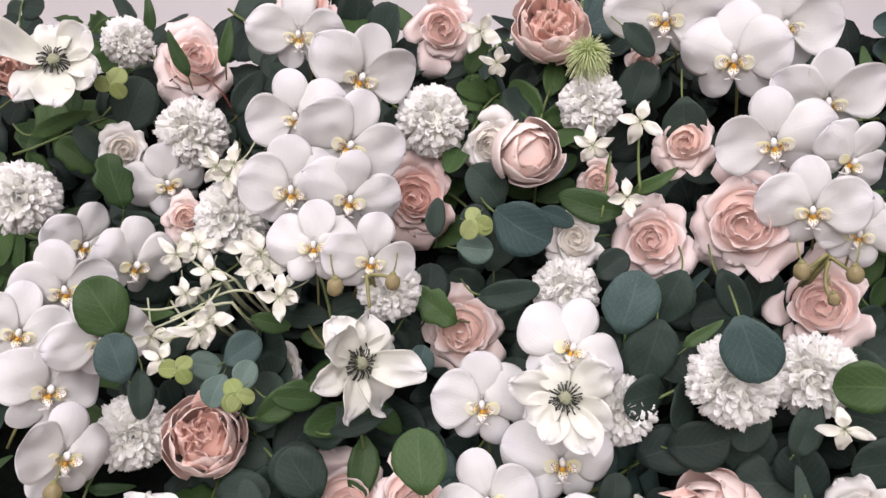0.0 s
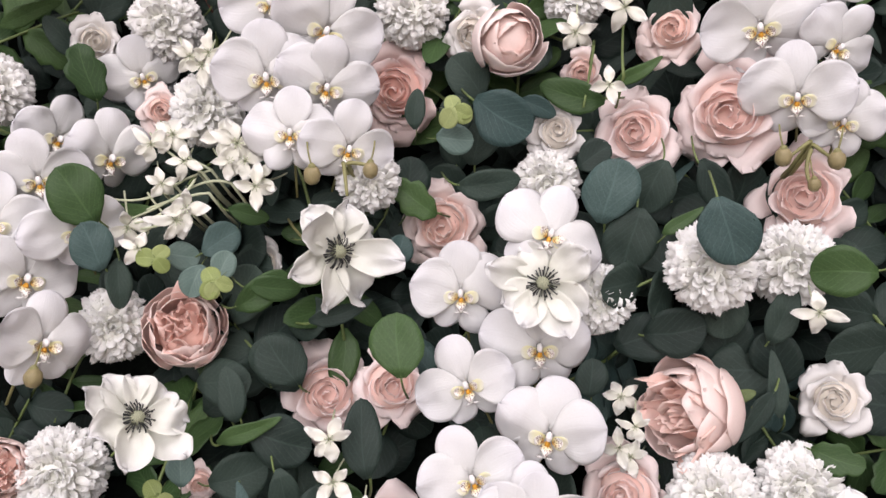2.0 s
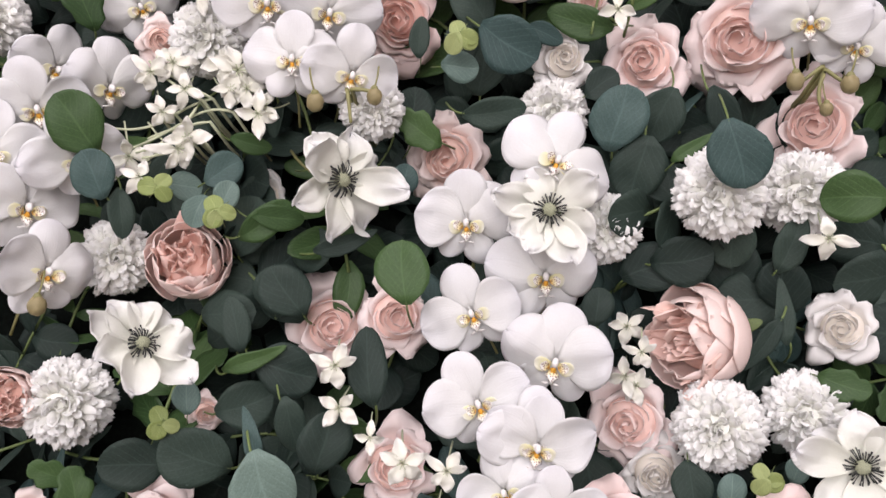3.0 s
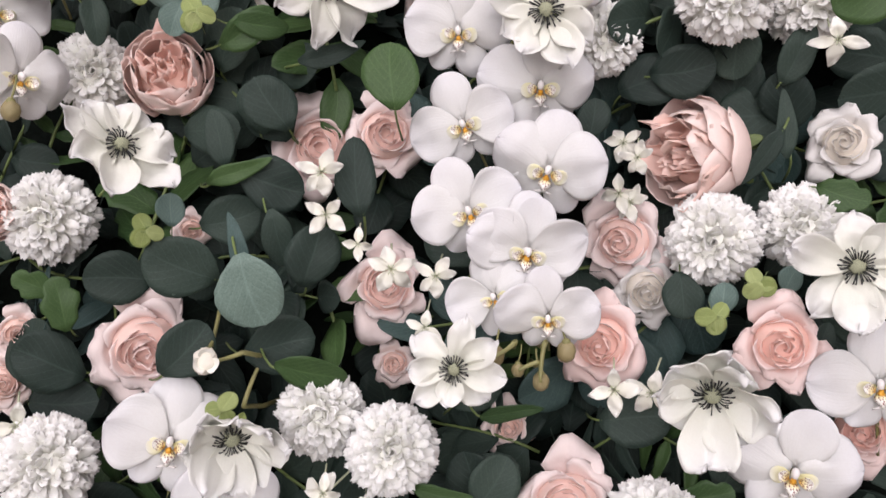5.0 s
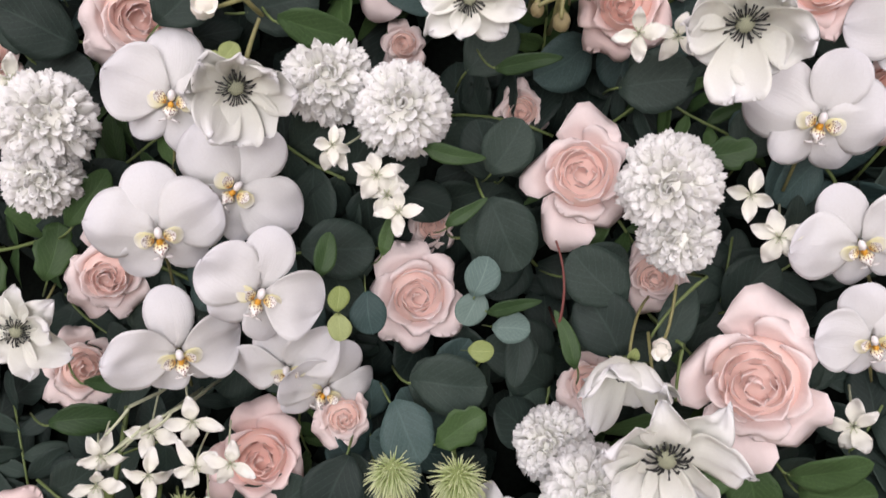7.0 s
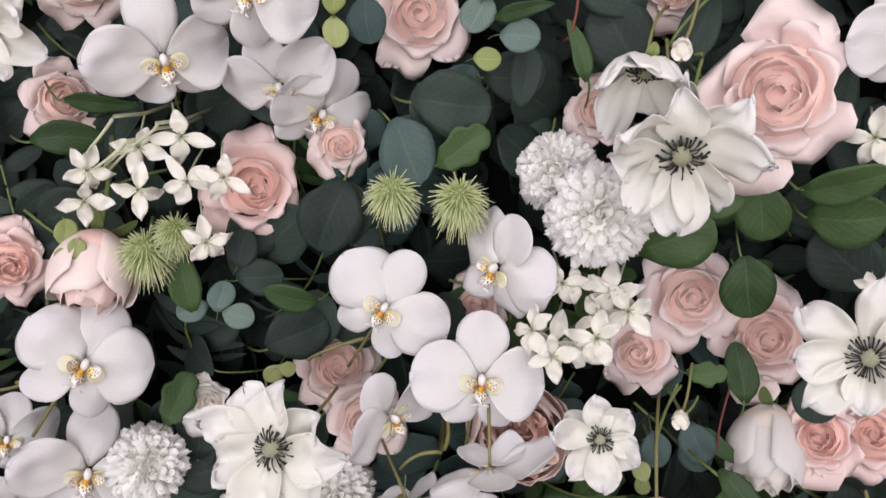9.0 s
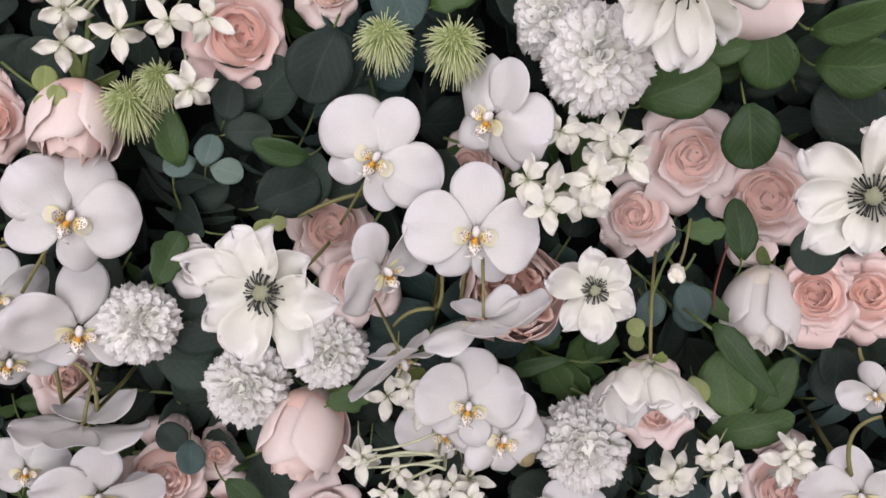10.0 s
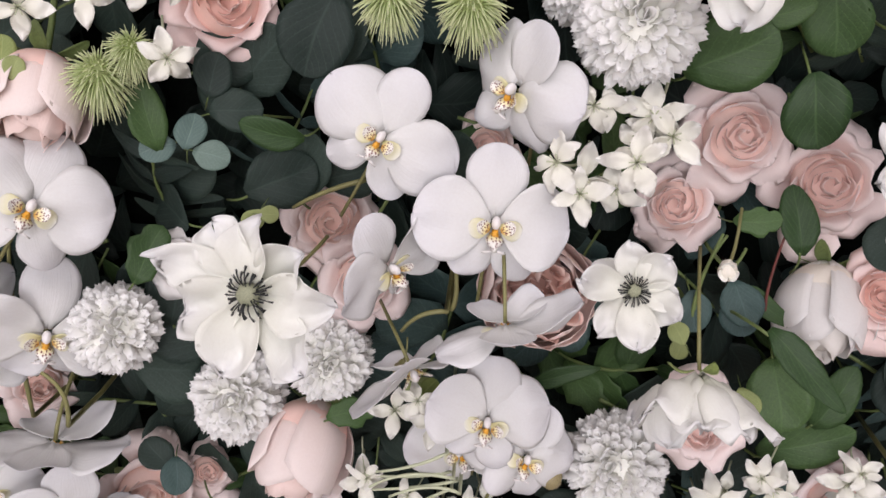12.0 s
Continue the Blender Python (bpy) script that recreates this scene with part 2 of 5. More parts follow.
def back_stem(parent, mat, length=1.3, thick=0.022, start=-0.08, bend=0.25):
    pts = [(0, bend * (k / 6) ** 2, start - length * k / 6) for k in range(7)]
    part("stem", tube("stem", pts, [thick] * 7), mat, parent, "thin wired stem")


# ---- kinds of bloom (unit size, facing +z, top +y) ----
def blade(length, width, full, tip=0.0, sharp=0.0):
    """The half width of a rounded petal along u, widest at 'full', with an elliptic end."""
    def w(u):
        if u < full:
            s = 0.16 + 0.84 * math.sin(math.pi / 2 * u / full) ** 0.9
        else:
            q = (u - full) / (1 - full)
            s = math.sqrt(max(0.0, 1 - q * q)) * (1 - sharp) + (1 - q) * sharp
        return width * max(0.01, s) * (1 - tip * u)
    return w


def round_petal(name, angle, length, width, cup, droop, seed, lift=0.0, nu=10, nv=10, full=0.6, ruffle=0.02, thick=0.003, start=0.03, sharp=0.0, notch=0.0, pleat=0.0, close=0.0):
    """One petal lying outwards; notch frays its end, pleat folds it lengthwise, close draws its end in again."""
    w = blade(length, width, full, 0.0, sharp)
    ca, sa = math.cos(radians(angle)), math.sin(radians(angle))

    def fn(u, v):
        u = 1 - (1 - u) ** 1.9
        e = u
        r = start + length * u * (1 - close * u)
        r += notch * length * u ** 3 * (noise.noise(Vector((v * 2.3 + seed * 5, seed, 1))) - 0.5 * math.exp(-(v * 4) ** 2))
        x = w(e) * v
        z = lift + cup * (v * v) * w(e) * 1.2 - droop * length * u * u + 0.07 * length * math.sin(math.pi * u)
        z += ruffle * noise.noise(Vector((x * 5 + seed, r * 5, seed * 1.7))) * (0.3 + u)
        z += (0.35 * ruffle if ruffle > 0.1 else 0.0) * noise.noise(Vector((x * 15 + seed * 3, r * 12, seed))) * u
        z += 0.03 * length * math.exp(-(v * 5) ** 2) * (1 - u) * -1
        z += pleat * math.sin(v * 9 + seed * 3 + 2 * u) * u * (1 - 0.4 * u)
        return (x * ca + r * sa, -x * sa + r * ca, z)
    return surface(name, fn, nu, nv, thick)


def build_orchid(k):
    r = random.Random(40 + k)
    ob = thing("orchid_bloom", "white artificial moth orchid bloom with freckled yellow throat", "orchid", "orchid blooms on the flower wall")
    part("dorsal_sepal", round_petal("sepal", r.uniform(-8, 8), r.uniform(0.47, 0.52), r.uniform(0.19, 0.225), r.uniform(-0.3, 0.15), r.uniform(-0.12, 0.25), k + 0.1, -0.02, full=0.58, ruffle=0.04), ORCHID, ob)
    for side in (-1, 1):
        part("lateral_sepal", round_petal("sepal", side * r.uniform(138, 158), r.uniform(0.38, 0.43), r.uniform(0.15, 0.175), r.uniform(-0.35, 0.1), r.uniform(0.0, 0.45), k + side, -0.03, ruffle=0.06, sharp=0.15), ORCHID, ob)
    for side in (-1, 1):
        part("petal", round_petal("petal", side * r.uniform(66, 90), r.uniform(0.46, 0.54), r.uniform(0.27, 0.31), r.uniform(-0.4, 0.3), r.uniform(-0.3, 0.45), k + side * 3, 0.012, full=0.52, ruffle=0.06, nu=14, nv=14, notch=0.05, pleat=0.005), ORCHID, ob)
    # lip: two freckled side lobes round the column, a forward tongue with two curled whiskers
    for side in (-1, 1):
        m = round_petal("lobe", 0, 0.115, 0.047, 0.35, -0.25, k + side * 7, 0.0, 6, 6)
        m.transform(Matrix.Translation((side * 0.012, -0.055, 0.035)) @ pose(0, 0, 0, 22, side * -10, side * r.uniform(-82, -62)))
        part("lip_lobe", m, LIP, ob, "freckled white lip lobe")
        m = round_petal("patch", side * 106, 0.15, 0.068, 0.1, -0.1, k, 0.022, 6, 6, ruffle=0.02)
        part("throat_patch", m, GLOW, ob, "pale yellow throat patch")

    def tongue(u, v):
        w = (0.026 + 0.04 * math.sin(math.pi * min(1, u * 1.2)) ** 2) * (1 - 0.4 * u)
        return (w * v, -0.06 - 0.11 * u, 0.03 + 0.1 * math.sin(u * 2.2) - 0.04 * v * v)
    lip = part("lip", surface("lip", tongue, 9, 6, 0.008), LIP, ob, "freckled white lip")
    part("callus", knob("callus", (0, -0.058, 0.052), 0.02, 0.03, 0.026, 0.6, k), CALLUS, lip, "orange-yellow callus")
    part("column", knob("column", (0, 0.012, 0.06), 0.03, 0.044, 0.05), COLUMN, ob, "smooth white column")
    for side in (-1, 1):
        pts = [(side * (0.02 + 0.05 * math.sin(t * 2.6)), -0.165 - 0.05 * t + 0.04 * t * t, 0.1 - 0.05 * t) for t in (0, 0.3, 0.6, 0.9, 1.2)]
        part("lip_whisker", tube("whisker", pts, [0.008, 0.008, 0.007, 0.005, 0.003], 5), COLUMN, lip, "curled white lip whisker")
    back_stem(ob, STEM_OLIVE, 0.55, 0.015, -0.03, -0.7)
    return ob


def cup_petal(name, phi, rho, top, bottom, curl, half, seed, ruffle, nu=8, nv=8, close=0.0, point=0.25, twist=0.1, thick=0.003, tip=4.0):
    """One petal wrapped round the axis of a rose."""
    def fn(u, v):
        a = phi + half * v
        lip = 1 - point * abs(v) ** tip
        t = u * lip
        b0, b1, b2 = (1 - t) ** 2, 2 * t * (1 - t), t * t
        rr = b0 * 0.06 + b1 * rho * 1.18 + b2 * rho * (1 - close)
        zz = b0 * bottom + b1 * (bottom * 0.55 + top * 0.25) + b2 * top
        out = max(0.0, t - 0.62) / 0.38
        rr += curl * out ** 2 * (0.75 + 0.5 * v * v)
        zz -= curl * 0.8 * out ** 2.6
        rr *= 1 + twist * v
        k = ruffle * (0.15 + out) * noise.noise(Vector((math.cos(a) * 2.2 + seed, math.sin(a) * 2.2, t * 2 + seed * 2)))
        rr += k
        zz += k * 0.9 + ruffle * 0.5 * out * math.sin(5 * v + seed * 9)
        return (rr * math.cos(a), rr * math.sin(a), zz)
    return surface(name, fn, nu, nv, thick)


ROSE_LABEL = {
    "blush": ("blush pink artificial rose in full bloom", "rose"),
    "dusty": ("dusty pink artificial rose set deep among leaves", "rose"),
    "peach": ("peach pink artificial rose with tight spiral heart", "rose"),
    "peony": ("deep pink cabbage peony with ruffled heart", "peony"),
    "bud": ("pale pink half-open artificial rose bud", "rose bud"),
    "pale": ("ivory white artificial rose", "rose"),
    "ivory_bud": ("closed ivory white artificial rose with smooth outer petals", "rose bud"),
}


def build_rose(tone, k):
    r = random.Random(str(tone) + str(k))
    label, cat = ROSE_LABEL[tone]
    ob = thing("peony" if tone == "peony" else "rose_bud" if tone in ("bud", "ivory_bud") else "rose", label, cat, "roses on the flower wall")
    mat, outer = PETALS[tone]
    # a furled heart on a padded base
    heart = []
    for i in range(3):
        heart.append(cup_petal("heart", i * 2.1 + k, 0.045 + 0.03 * i, (0.36 if tone == "peony" else 0.21) - 0.01 * i, -0.3, 0.006, 1.5, i, 0.03, 6, 9, 0.15, 0.16, 0.25))
    part("heart", join("heart", heart), mat, ob)
    part("base", knob("base", (0, 0, -0.08 if tone == "peony" else -0.16), 0.28, 0.28, 0.2, 0.05), mat, ob)
    if tone == "peony":
        # crumpled petals deep in a bowl of broad ones that close over it
        for i in range(20):
            f = (i + 1) / 20
            rho, top = 0.05 + 0.29 * f, 0.38 - 0.05 * f + r.uniform(-0.07, 0.04)
            part("petal", cup_petal("petal", i * 2.39996 + r.uniform(-0.5, 0.5), rho, top, -0.35, r.uniform(-0.02, 0.05), r.uniform(0.4, 0.9), i + k * 7.3, 0.15, 8, 9, r.uniform(-0.15, 0.2), 0.35, r.uniform(-0.2, 0.25), tip=2.2), mat, ob)
        for i in range(15):
            f = i / 14
            part("outer_petal", cup_petal("petal", i * 2.39996 + r.uniform(-0.3, 0.3), 0.37 + 0.12 * f, 0.36 - 0.2 * f + r.uniform(-0.04, 0.04), -0.44, 0.005 + 0.04 * f * f, r.uniform(0.75, 1.0), i + k * 3.1, 0.05, 10, 10, 0.34 - 0.22 * f, 0.3, r.uniform(-0.06, 0.1), tip=2.6), outer, ob, "pale pink broad outer petal")
    elif tone in ("bud", "ivory_bud"):
        part("core", knob("core", (0, 0, -0.02), 0.28, 0.28, 0.34, 0.05), outer, ob)
        for i in range(11):
            f = (i + 1) / 11
            part("petal", cup_petal("petal", i * 2.39996 + r.uniform(-0.2, 0.2), 0.26 + 0.17 * f, 0.4 - 0.14 * f * f, -0.4, 0.01 + 0.03 * f, 1.25 - 0.25 * f, i + k * 5.1, 0.03, 10, 10, 0.7 - 0.42 * f, 0.16, 0.06, tip=3.4), mat if f < 0.5 else outer, ob)
    else:
        n = 21
        for i in range(n):
            f = (i + 1) / n
            big = max(0.0, (f - 0.5) / 0.5)
            rho = 0.075 + 0.25 * f + 0.09 * big
            top = 0.21 - 0.13 * f - 0.19 * big + r.uniform(-0.03, 0.03)
            curl = 0.012 + 0.05 * f + 0.2 * big ** 1.2
            part("petal", cup_petal("petal", i * 2.39996 + r.uniform(-0.35, 0.35), rho, top, -0.3, curl, r.uniform(0.72, 1.1) - 0.12 * big, i + k * 11.7, 0.035 + 0.075 * big, 10, 10, 0.08 * (1 - f) + r.uniform(-0.05, 0.06), r.uniform(0.24, 0.42), r.uniform(-0.02, 0.17), tip=r.uniform(1.7, 3.0)), mat if f < 0.5 else outer, ob)
    for i in range(5):
        m = round_petal("calyx", i * 72, 0.3, 0.06, 0.2, 0.3, i, -0.38, 6, 4)
        part("sepal", m, STEM, ob, "green calyx sepal")
    back_stem(ob, STEM, 0.95, 0.025, -0.34)
    return ob


def floret_strip(root, run, side, face, length, width, curl, seed):
    """One tapered, frayed floret of a pompon, from its root along 'run'."""
    fork = 0.1 * noise.noise(Vector((seed * 1.7, 2, 5)))

    def fn(u, v):
        w = width * (0.5 + 0.5 * math.sin(math.pi * min(1, 0.05 + u * 0.72))) * (1 - 0.55 * max(0, u - 0.7) / 0.3)
        reach = u * (1 + fork * v - 0.1 * (1 - abs(v)) * (u > 0.9))
        p = root + run * (length * reach) + side * (w * v) + face * (curl * u * u + 0.3 * w * v * v)
        return tuple(p + face * 0.03 * noise.noise(Vector((seed, u * 2, v))))
    return surface("floret", fn, 4, 2, 0.003)


def build_mum(k):
    r = random.Random(70 + k)
    ob = thing("pompon_mum", "round white artificial pompon chrysanthemum with many fringed florets", "chrysanthemum", "white pompon flowers on the flower wall")
    florets = []
    n = 460
    for i in range(n):
        f = (i + 0.5) / n
        c = 1 - 1.6 * f
        th = math.acos(max(-1, min(1, c))) + r.uniform(-0.12, 0.12)
        ph = i * 2.39996 + r.uniform(-0.25, 0.25)
        d = Vector((math.sin(th) * math.cos(ph), math.sin(th) * math.sin(ph), math.cos(th)))
        up = Vector((math.cos(th) * math.cos(ph), math.cos(th) * math.sin(ph), -math.sin(th))) * -1
        side = d.cross(up)
        twist = r.uniform(-0.6, 0.6)
        side, up = side * math.cos(twist) + up * math.sin(twist), up * math.cos(twist) - side * math.sin(twist)
        lay = min(0.9, 0.15 + th * 0.85) * r.uniform(0.82, 1.06)
        run = d * math.sqrt(1 - lay * lay) - up * lay
        face = d * lay + up * math.sqrt(1 - lay * lay)
        florets.append(floret_strip(d * r.uniform(0.33, 0.37), run, side, face, r.uniform(0.15, 0.215), r.uniform(0.042, 0.06), r.uniform(-0.02, 0.06), i + k * 31))
    tagged(part("floret_fringe", join("floret_fringe", florets), MUM, ob), kind="stuff")
    part("core", knob("core", (0, 0, -0.02), 0.39, 0.39, 0.38, 0.04), MUM_HEART, ob, "pale cream core")
    back_stem(ob, STEM, 1.1, 0.024, -0.15)
    return ob


def build_anemone(k, nodding=False):
    r = random.Random((611 if nodding else 11) + k)
    ob = thing("anemone", "nodding white artificial anemone with half-closed petals" if nodding else "white artificial anemone with black stamens and pale heart", "anemone", "anemones on the flower wall")
    n = 8
    for i in range(n):
        back = i % 2
        a = 360 / n * i + r.uniform(-14, 14)
        if nodding:
            shape = dict(cup=r.uniform(0.2, 0.7), droop=r.uniform(-0.95, -0.35), close=r.uniform(0.1, 0.25))
        else:
            shape = dict(cup=r.uniform(-0.1, 0.7), droop=r.uniform(-0.75, 0.2) + 0.2 * back, close=r.uniform(0.0, 0.15))
        part("petal", round_petal("petal", a, r.uniform(0.42, 0.56), r.uniform(0.19, 0.25) if nodding else r.uniform(0.15, 0.21), seed=i + k * 9.7, lift=-0.02 - 0.03 * back, nu=12, nv=12, full=r.uniform(0.5, 0.66), ruffle=0.14, sharp=r.uniform(0.0, 0.3), notch=0.16, pleat=0.012, **shape), ANEMONE, ob)
    st = []
    for i in range(40):
        a = 2 * math.pi * i / 40 + r.uniform(-0.1, 0.1)
        h, l = r.uniform(0.04, 0.11), r.uniform(0.115, 0.175)
        pts = [(math.cos(a) * l * t, math.sin(a) * l * t, 0.015 + h * math.sin(t * 2.4)) for t in (0.3, 0.55, 0.8, 1)]
        st.append(tube("stamen", pts, [0.006, 0.005, 0.005, 0.009], 4))
    tagged(part("stamen_ring", join("stamen_ring", st), STAMEN, ob, "ring of black stamens"), kind="stuff")
    part("heart", knob("heart", (0, 0, 0.06), 0.07, 0.07, 0.06, 0.15, k), POLLEN, ob, "pale green-grey domed heart")
    for i in range(3):
        part("bract", round_petal("bract", 120 * i + 30, 0.16, 0.055, 0.3, 0.3, i, -0.06, 6, 5, notch=0.2), LEAVES["lime"], ob, "small lime green bract")
    back_stem(ob, STEM_OLIVE, 0.9, 0.014, -0.06, -0.6 if nodding else 0.25)
    return ob


def build_hydrangea(k):
    r = random.Random(90 + k)
    ob = thing("hydrangea_floret", "small cream-white hydrangea floret with pointed petals on a pale stalk", "hydrangea", "cream florets on the flower wall")
    n = 4 + k % 2
    for i in range(n):
        part("petal", round_petal("petal", 360 / n * i + r.uniform(-16, 16), r.uniform(0.44, 0.58), r.uniform(0.13, 0.19), r.uniform(-0.1, 0.6), r.uniform(-0.5, 0.8), i + k * 3.3, 0, 9, 6, r.uniform(0.42, 0.56), 0.2, sharp=r.uniform(0.35, 0.6), notch=0.08, pleat=0.01), FLORET, ob)
    st = [tube("filament", [(0, 0, 0), (math.cos(a) * 0.05, math.sin(a) * 0.05, 0.1), (math.cos(a) * 0.11, math.sin(a) * 0.11, 0.16)], [0.012, 0.01, 0.016], 4) for a in [i * 1.05 for i in range(6)]]
    tagged(part("stamen_ring", join("stamen_ring", st), STEM_PALE, ob, "tiny cream stamens"), kind="stuff")
    back_stem(ob, STEM_PALE, 1.5, 0.026, 0.0, 0.5)
    return ob


def build_thistle(k):
    r = random.Random(5 + k)
    ob = thing("thistle_head", "spiky lime green artificial thistle head", "thistle", "spiky green heads on the flower wall")
    spikes = []
    for i in range(250):
        f = (i + 0.5) / 250
        th, ph = math.acos(1 - 1.6 * f), i * 2.39996
        d = Vector((math.sin(th) * math.cos(ph), math.sin(th) * math.sin(ph), math.cos(th) * 1.1))
        l = r.uniform(0.36, 0.54)
        droop = Vector((0, -0.2, 0)) * r.uniform(0.3, 1.2)
        side = d.cross(Vector((0.2, 0.5, 0.84))).normalized()

        def fn(u, v, d=d, l=l, droop=droop, side=side):
            return tuple(d * (0.14 + (l - 0.1) * u) + droop * u * u + side * (0.017 * (1 - 0.8 * u) * v))
        spikes.append(surface("spike", fn, 3, 1, 0.012))
    tagged(part("spike_tuft", join("spike_tuft", spikes), SPIKE, ob), kind="stuff")
    part("core", knob("core", (0, 0, 0), 0.25, 0.25, 0.26), LEAVES["lime"], ob, "lime green core")
    back_stem(ob, STEM, 1.2, 0.04, -0.1)
    return ob


def build_seedbud(k):
    ob = thing("orchid_bud", "closed olive-brown orchid bud on a curved stalk", "orchid bud", "orchid buds on the flower wall")
    part("bud", knob("bud", (0, 0, 0), 0.42, 0.5, 0.42, 0.12, k), BUD, ob)
    part("cap", knob("cap", (0, 0.42, -0.05), 0.2, 0.2, 0.2, 0.1, k), STEM_OLIVE, ob, "olive stalk cap")
    pts = [(0.25 * math.sin(t * 1.4) * (1 if k else -1), 0.45 + 1.1 * t, -0.05 - 0.9 * t * t) for t in (0, 0.15, 0.3, 0.45, 0.6, 0.75, 0.9)]
    part("stalk", tube("stalk", pts, [0.05] * 7), STEM_OLIVE, ob)
    return ob


def build_whitebud(k):
    ob = thing("cream_bud", "small closed cream-white flower bud on a green stalk", "flower bud", "cream buds on the flower wall")
    part("bud", knob("bud", (0, 0, 0), 0.42, 0.5, 0.4, 0.25, k), CREAM_BUD, ob)
    for i in range(3):
        part("petal_fold", round_petal("fold", 120 * i, 0.42, 0.3, 0.7, -0.8, i, 0.1, 6, 6), FLORET, ob)
    pts = [(0.5 * t, 0.2 + 0.9 * t * t, -0.3 - 1.2 * t) for t in (0, 0.4, 0.8, 1.2, 1.6)]
    part("stalk", tube("stalk", pts, [0.08] * 5), STEM_OLIVE, ob)
    return ob


SHAPES = {"round": (0.43, 0.48, 0.0), "oval": (0.28, 0.45, 0.15), "lance": (0.19, 0.35, 0.5), "lobed": (0.34, 0.5, 0.1)}


def leaf_mesh(shape, seed, nu=9, nv=8):
    """A leaf centred on its blade, tip towards +y."""
    half, full, tip = SHAPES[shape]
    w = blade(1, half, full, tip)
    bend, fold = 0.12 + 0.25 * abs(noise.noise(Vector((seed, 1, 2)))), 0.1 + 0.2 * abs(noise.noise(Vector((2, seed, 5))))

    def fn(u, v):
        u = 1 - (1 - u) ** 1.6
        ww = w(u)
        if shape == "lobed":
            ww *= 0.72 + 0.4 * abs(math.sin(u * 8.5))
        x = ww * v + 0.05 * math.sin(u * 3 + seed)
        z = fold * abs(v) * ww - bend * (u - 0.4) ** 2 + 0.05 * noise.noise(Vector((x * 3 + seed, u * 3, seed)))
        return (x, u - 0.5 + 0.04 * (1 - v * v) * max(0, u - 0.8), z)
    return surface("blade", fn, nu, nv, 0.008)


LEAF_LABEL = {"dark": "deep green artificial eucalyptus leaf with matt surface", "blue": "blue-green artificial silver dollar eucalyptus leaf",
              "green": "fresh green artificial leaf with pale veins", "sage": "pale sage green round eucalyptus leaf", "lime": "small lime green young eucalyptus leaf"}


def build_leaf(colour, shape, k):
    ob = thing("leaf", LEAF_LABEL[colour], "leaf", "single leaves on the flower wall")
    part("blade", leaf_mesh(shape, k * 3.7 + len(shape)), LEAVES[colour], ob)
    pts = [(0.03 * math.sin(k + t), -0.46 - 0.35 * t, -0.02 - 0.9 * t * t) for t in (0, 0.25, 0.5, 0.75, 1)]
    part("stalk", tube("stalk", pts, [0.018] * 5, 5), STEM, ob)
    return ob


def orchid(x, y, z, size, rx, ry, rz):
    return placed("orchid", build_orchid, 10, x, y, z, size, rx, ry, rz)


def rose(x, y, z, size, rx, ry, rz, tone):
    return placed("rose_" + tone, lambda k: build_rose(tone, k), 3, x, y, z, size, rx, ry, rz)


def mum(x, y, z, size, rx, ry, rz):
    return placed("mum", build_mum, 3, x, y, z, size, rx, ry, rz)


def anemone(x, y, z, size, rx, ry, rz):
    return placed("anemone", build_anemone, 5, x, y, z, size, rx, ry, rz)


def nodding_anemone(x, y, z, size, rx, ry, rz):
    return placed("nodding_anemone", lambda k: build_anemone(k, True), 3, x, y, z, size, rx, ry, rz)


def hydrangea(x, y, z, size, rx, ry, rz):
    return placed("hydrangea", build_hydrangea, 5, x, y, z, size, rx, ry, rz)


def thistle(x, y, z, size, rx, ry, rz):
    return placed("thistle", build_thistle, 2, x, y, z, size, rx, ry, rz)


def seedbud(x, y, z, size, rx, ry, rz):
    return placed("seedbud", build_seedbud, 2, x, y, z, size, rx, ry, rz)


def whitebud(x, y, z, size, rx, ry, rz):
    return placed("whitebud", build_whitebud, 2, x, y, z, size, rx, ry, rz)


def leaf(x, y, z, size, rx, ry, rz, colour, shape):
    return placed("leaf_" + colour + shape, lambda k: build_leaf(colour, shape, k), 3, x, y, z, size, rx, ry, rz)


TWIGS = {"olive": ("bare olive-green orchid stem arching out of the leaves", 0.0017), "pale": ("thin pale green hydrangea stalk", 0.0012),
         "green": ("thin green wired flower stalk", 0.0013), "red": ("thin dark red eucalyptus twig", 0.001)}
STEM_RED = plain("stem_red", (0.2, 0.06, 0.05), 0.5)


def twig(colour, *points):
    """A bare stalk through three points, its lower end going back into the leaves."""
    label, thick = TWIGS[colour]
    a, b, c = (Vector(p) for p in points)
    pts = [a * (1 - t) ** 2 + b * 2 * t * (1 - t) + c * t * t for t in [i / 10 for i in range(11)]]
    pts.append(pts[-1] + Vector((0, 0.05, -0.005)))
    pts.append(pts[-1] + Vector((0, 0.07, 0.0)))
    mesh = tube("flower_stalk", [tuple(p) for p in pts], [thick * (0.8 + 0.4 * i / 12) for i in range(13)], 7)
    mesh.materials.append({"olive": STEM_OLIVE, "pale": STEM_PALE, "green": STEM, "red": STEM_RED}[colour])
    return tagged(new("flower_stalk", mesh), label, "stem", "bare stalks on the flower wall")


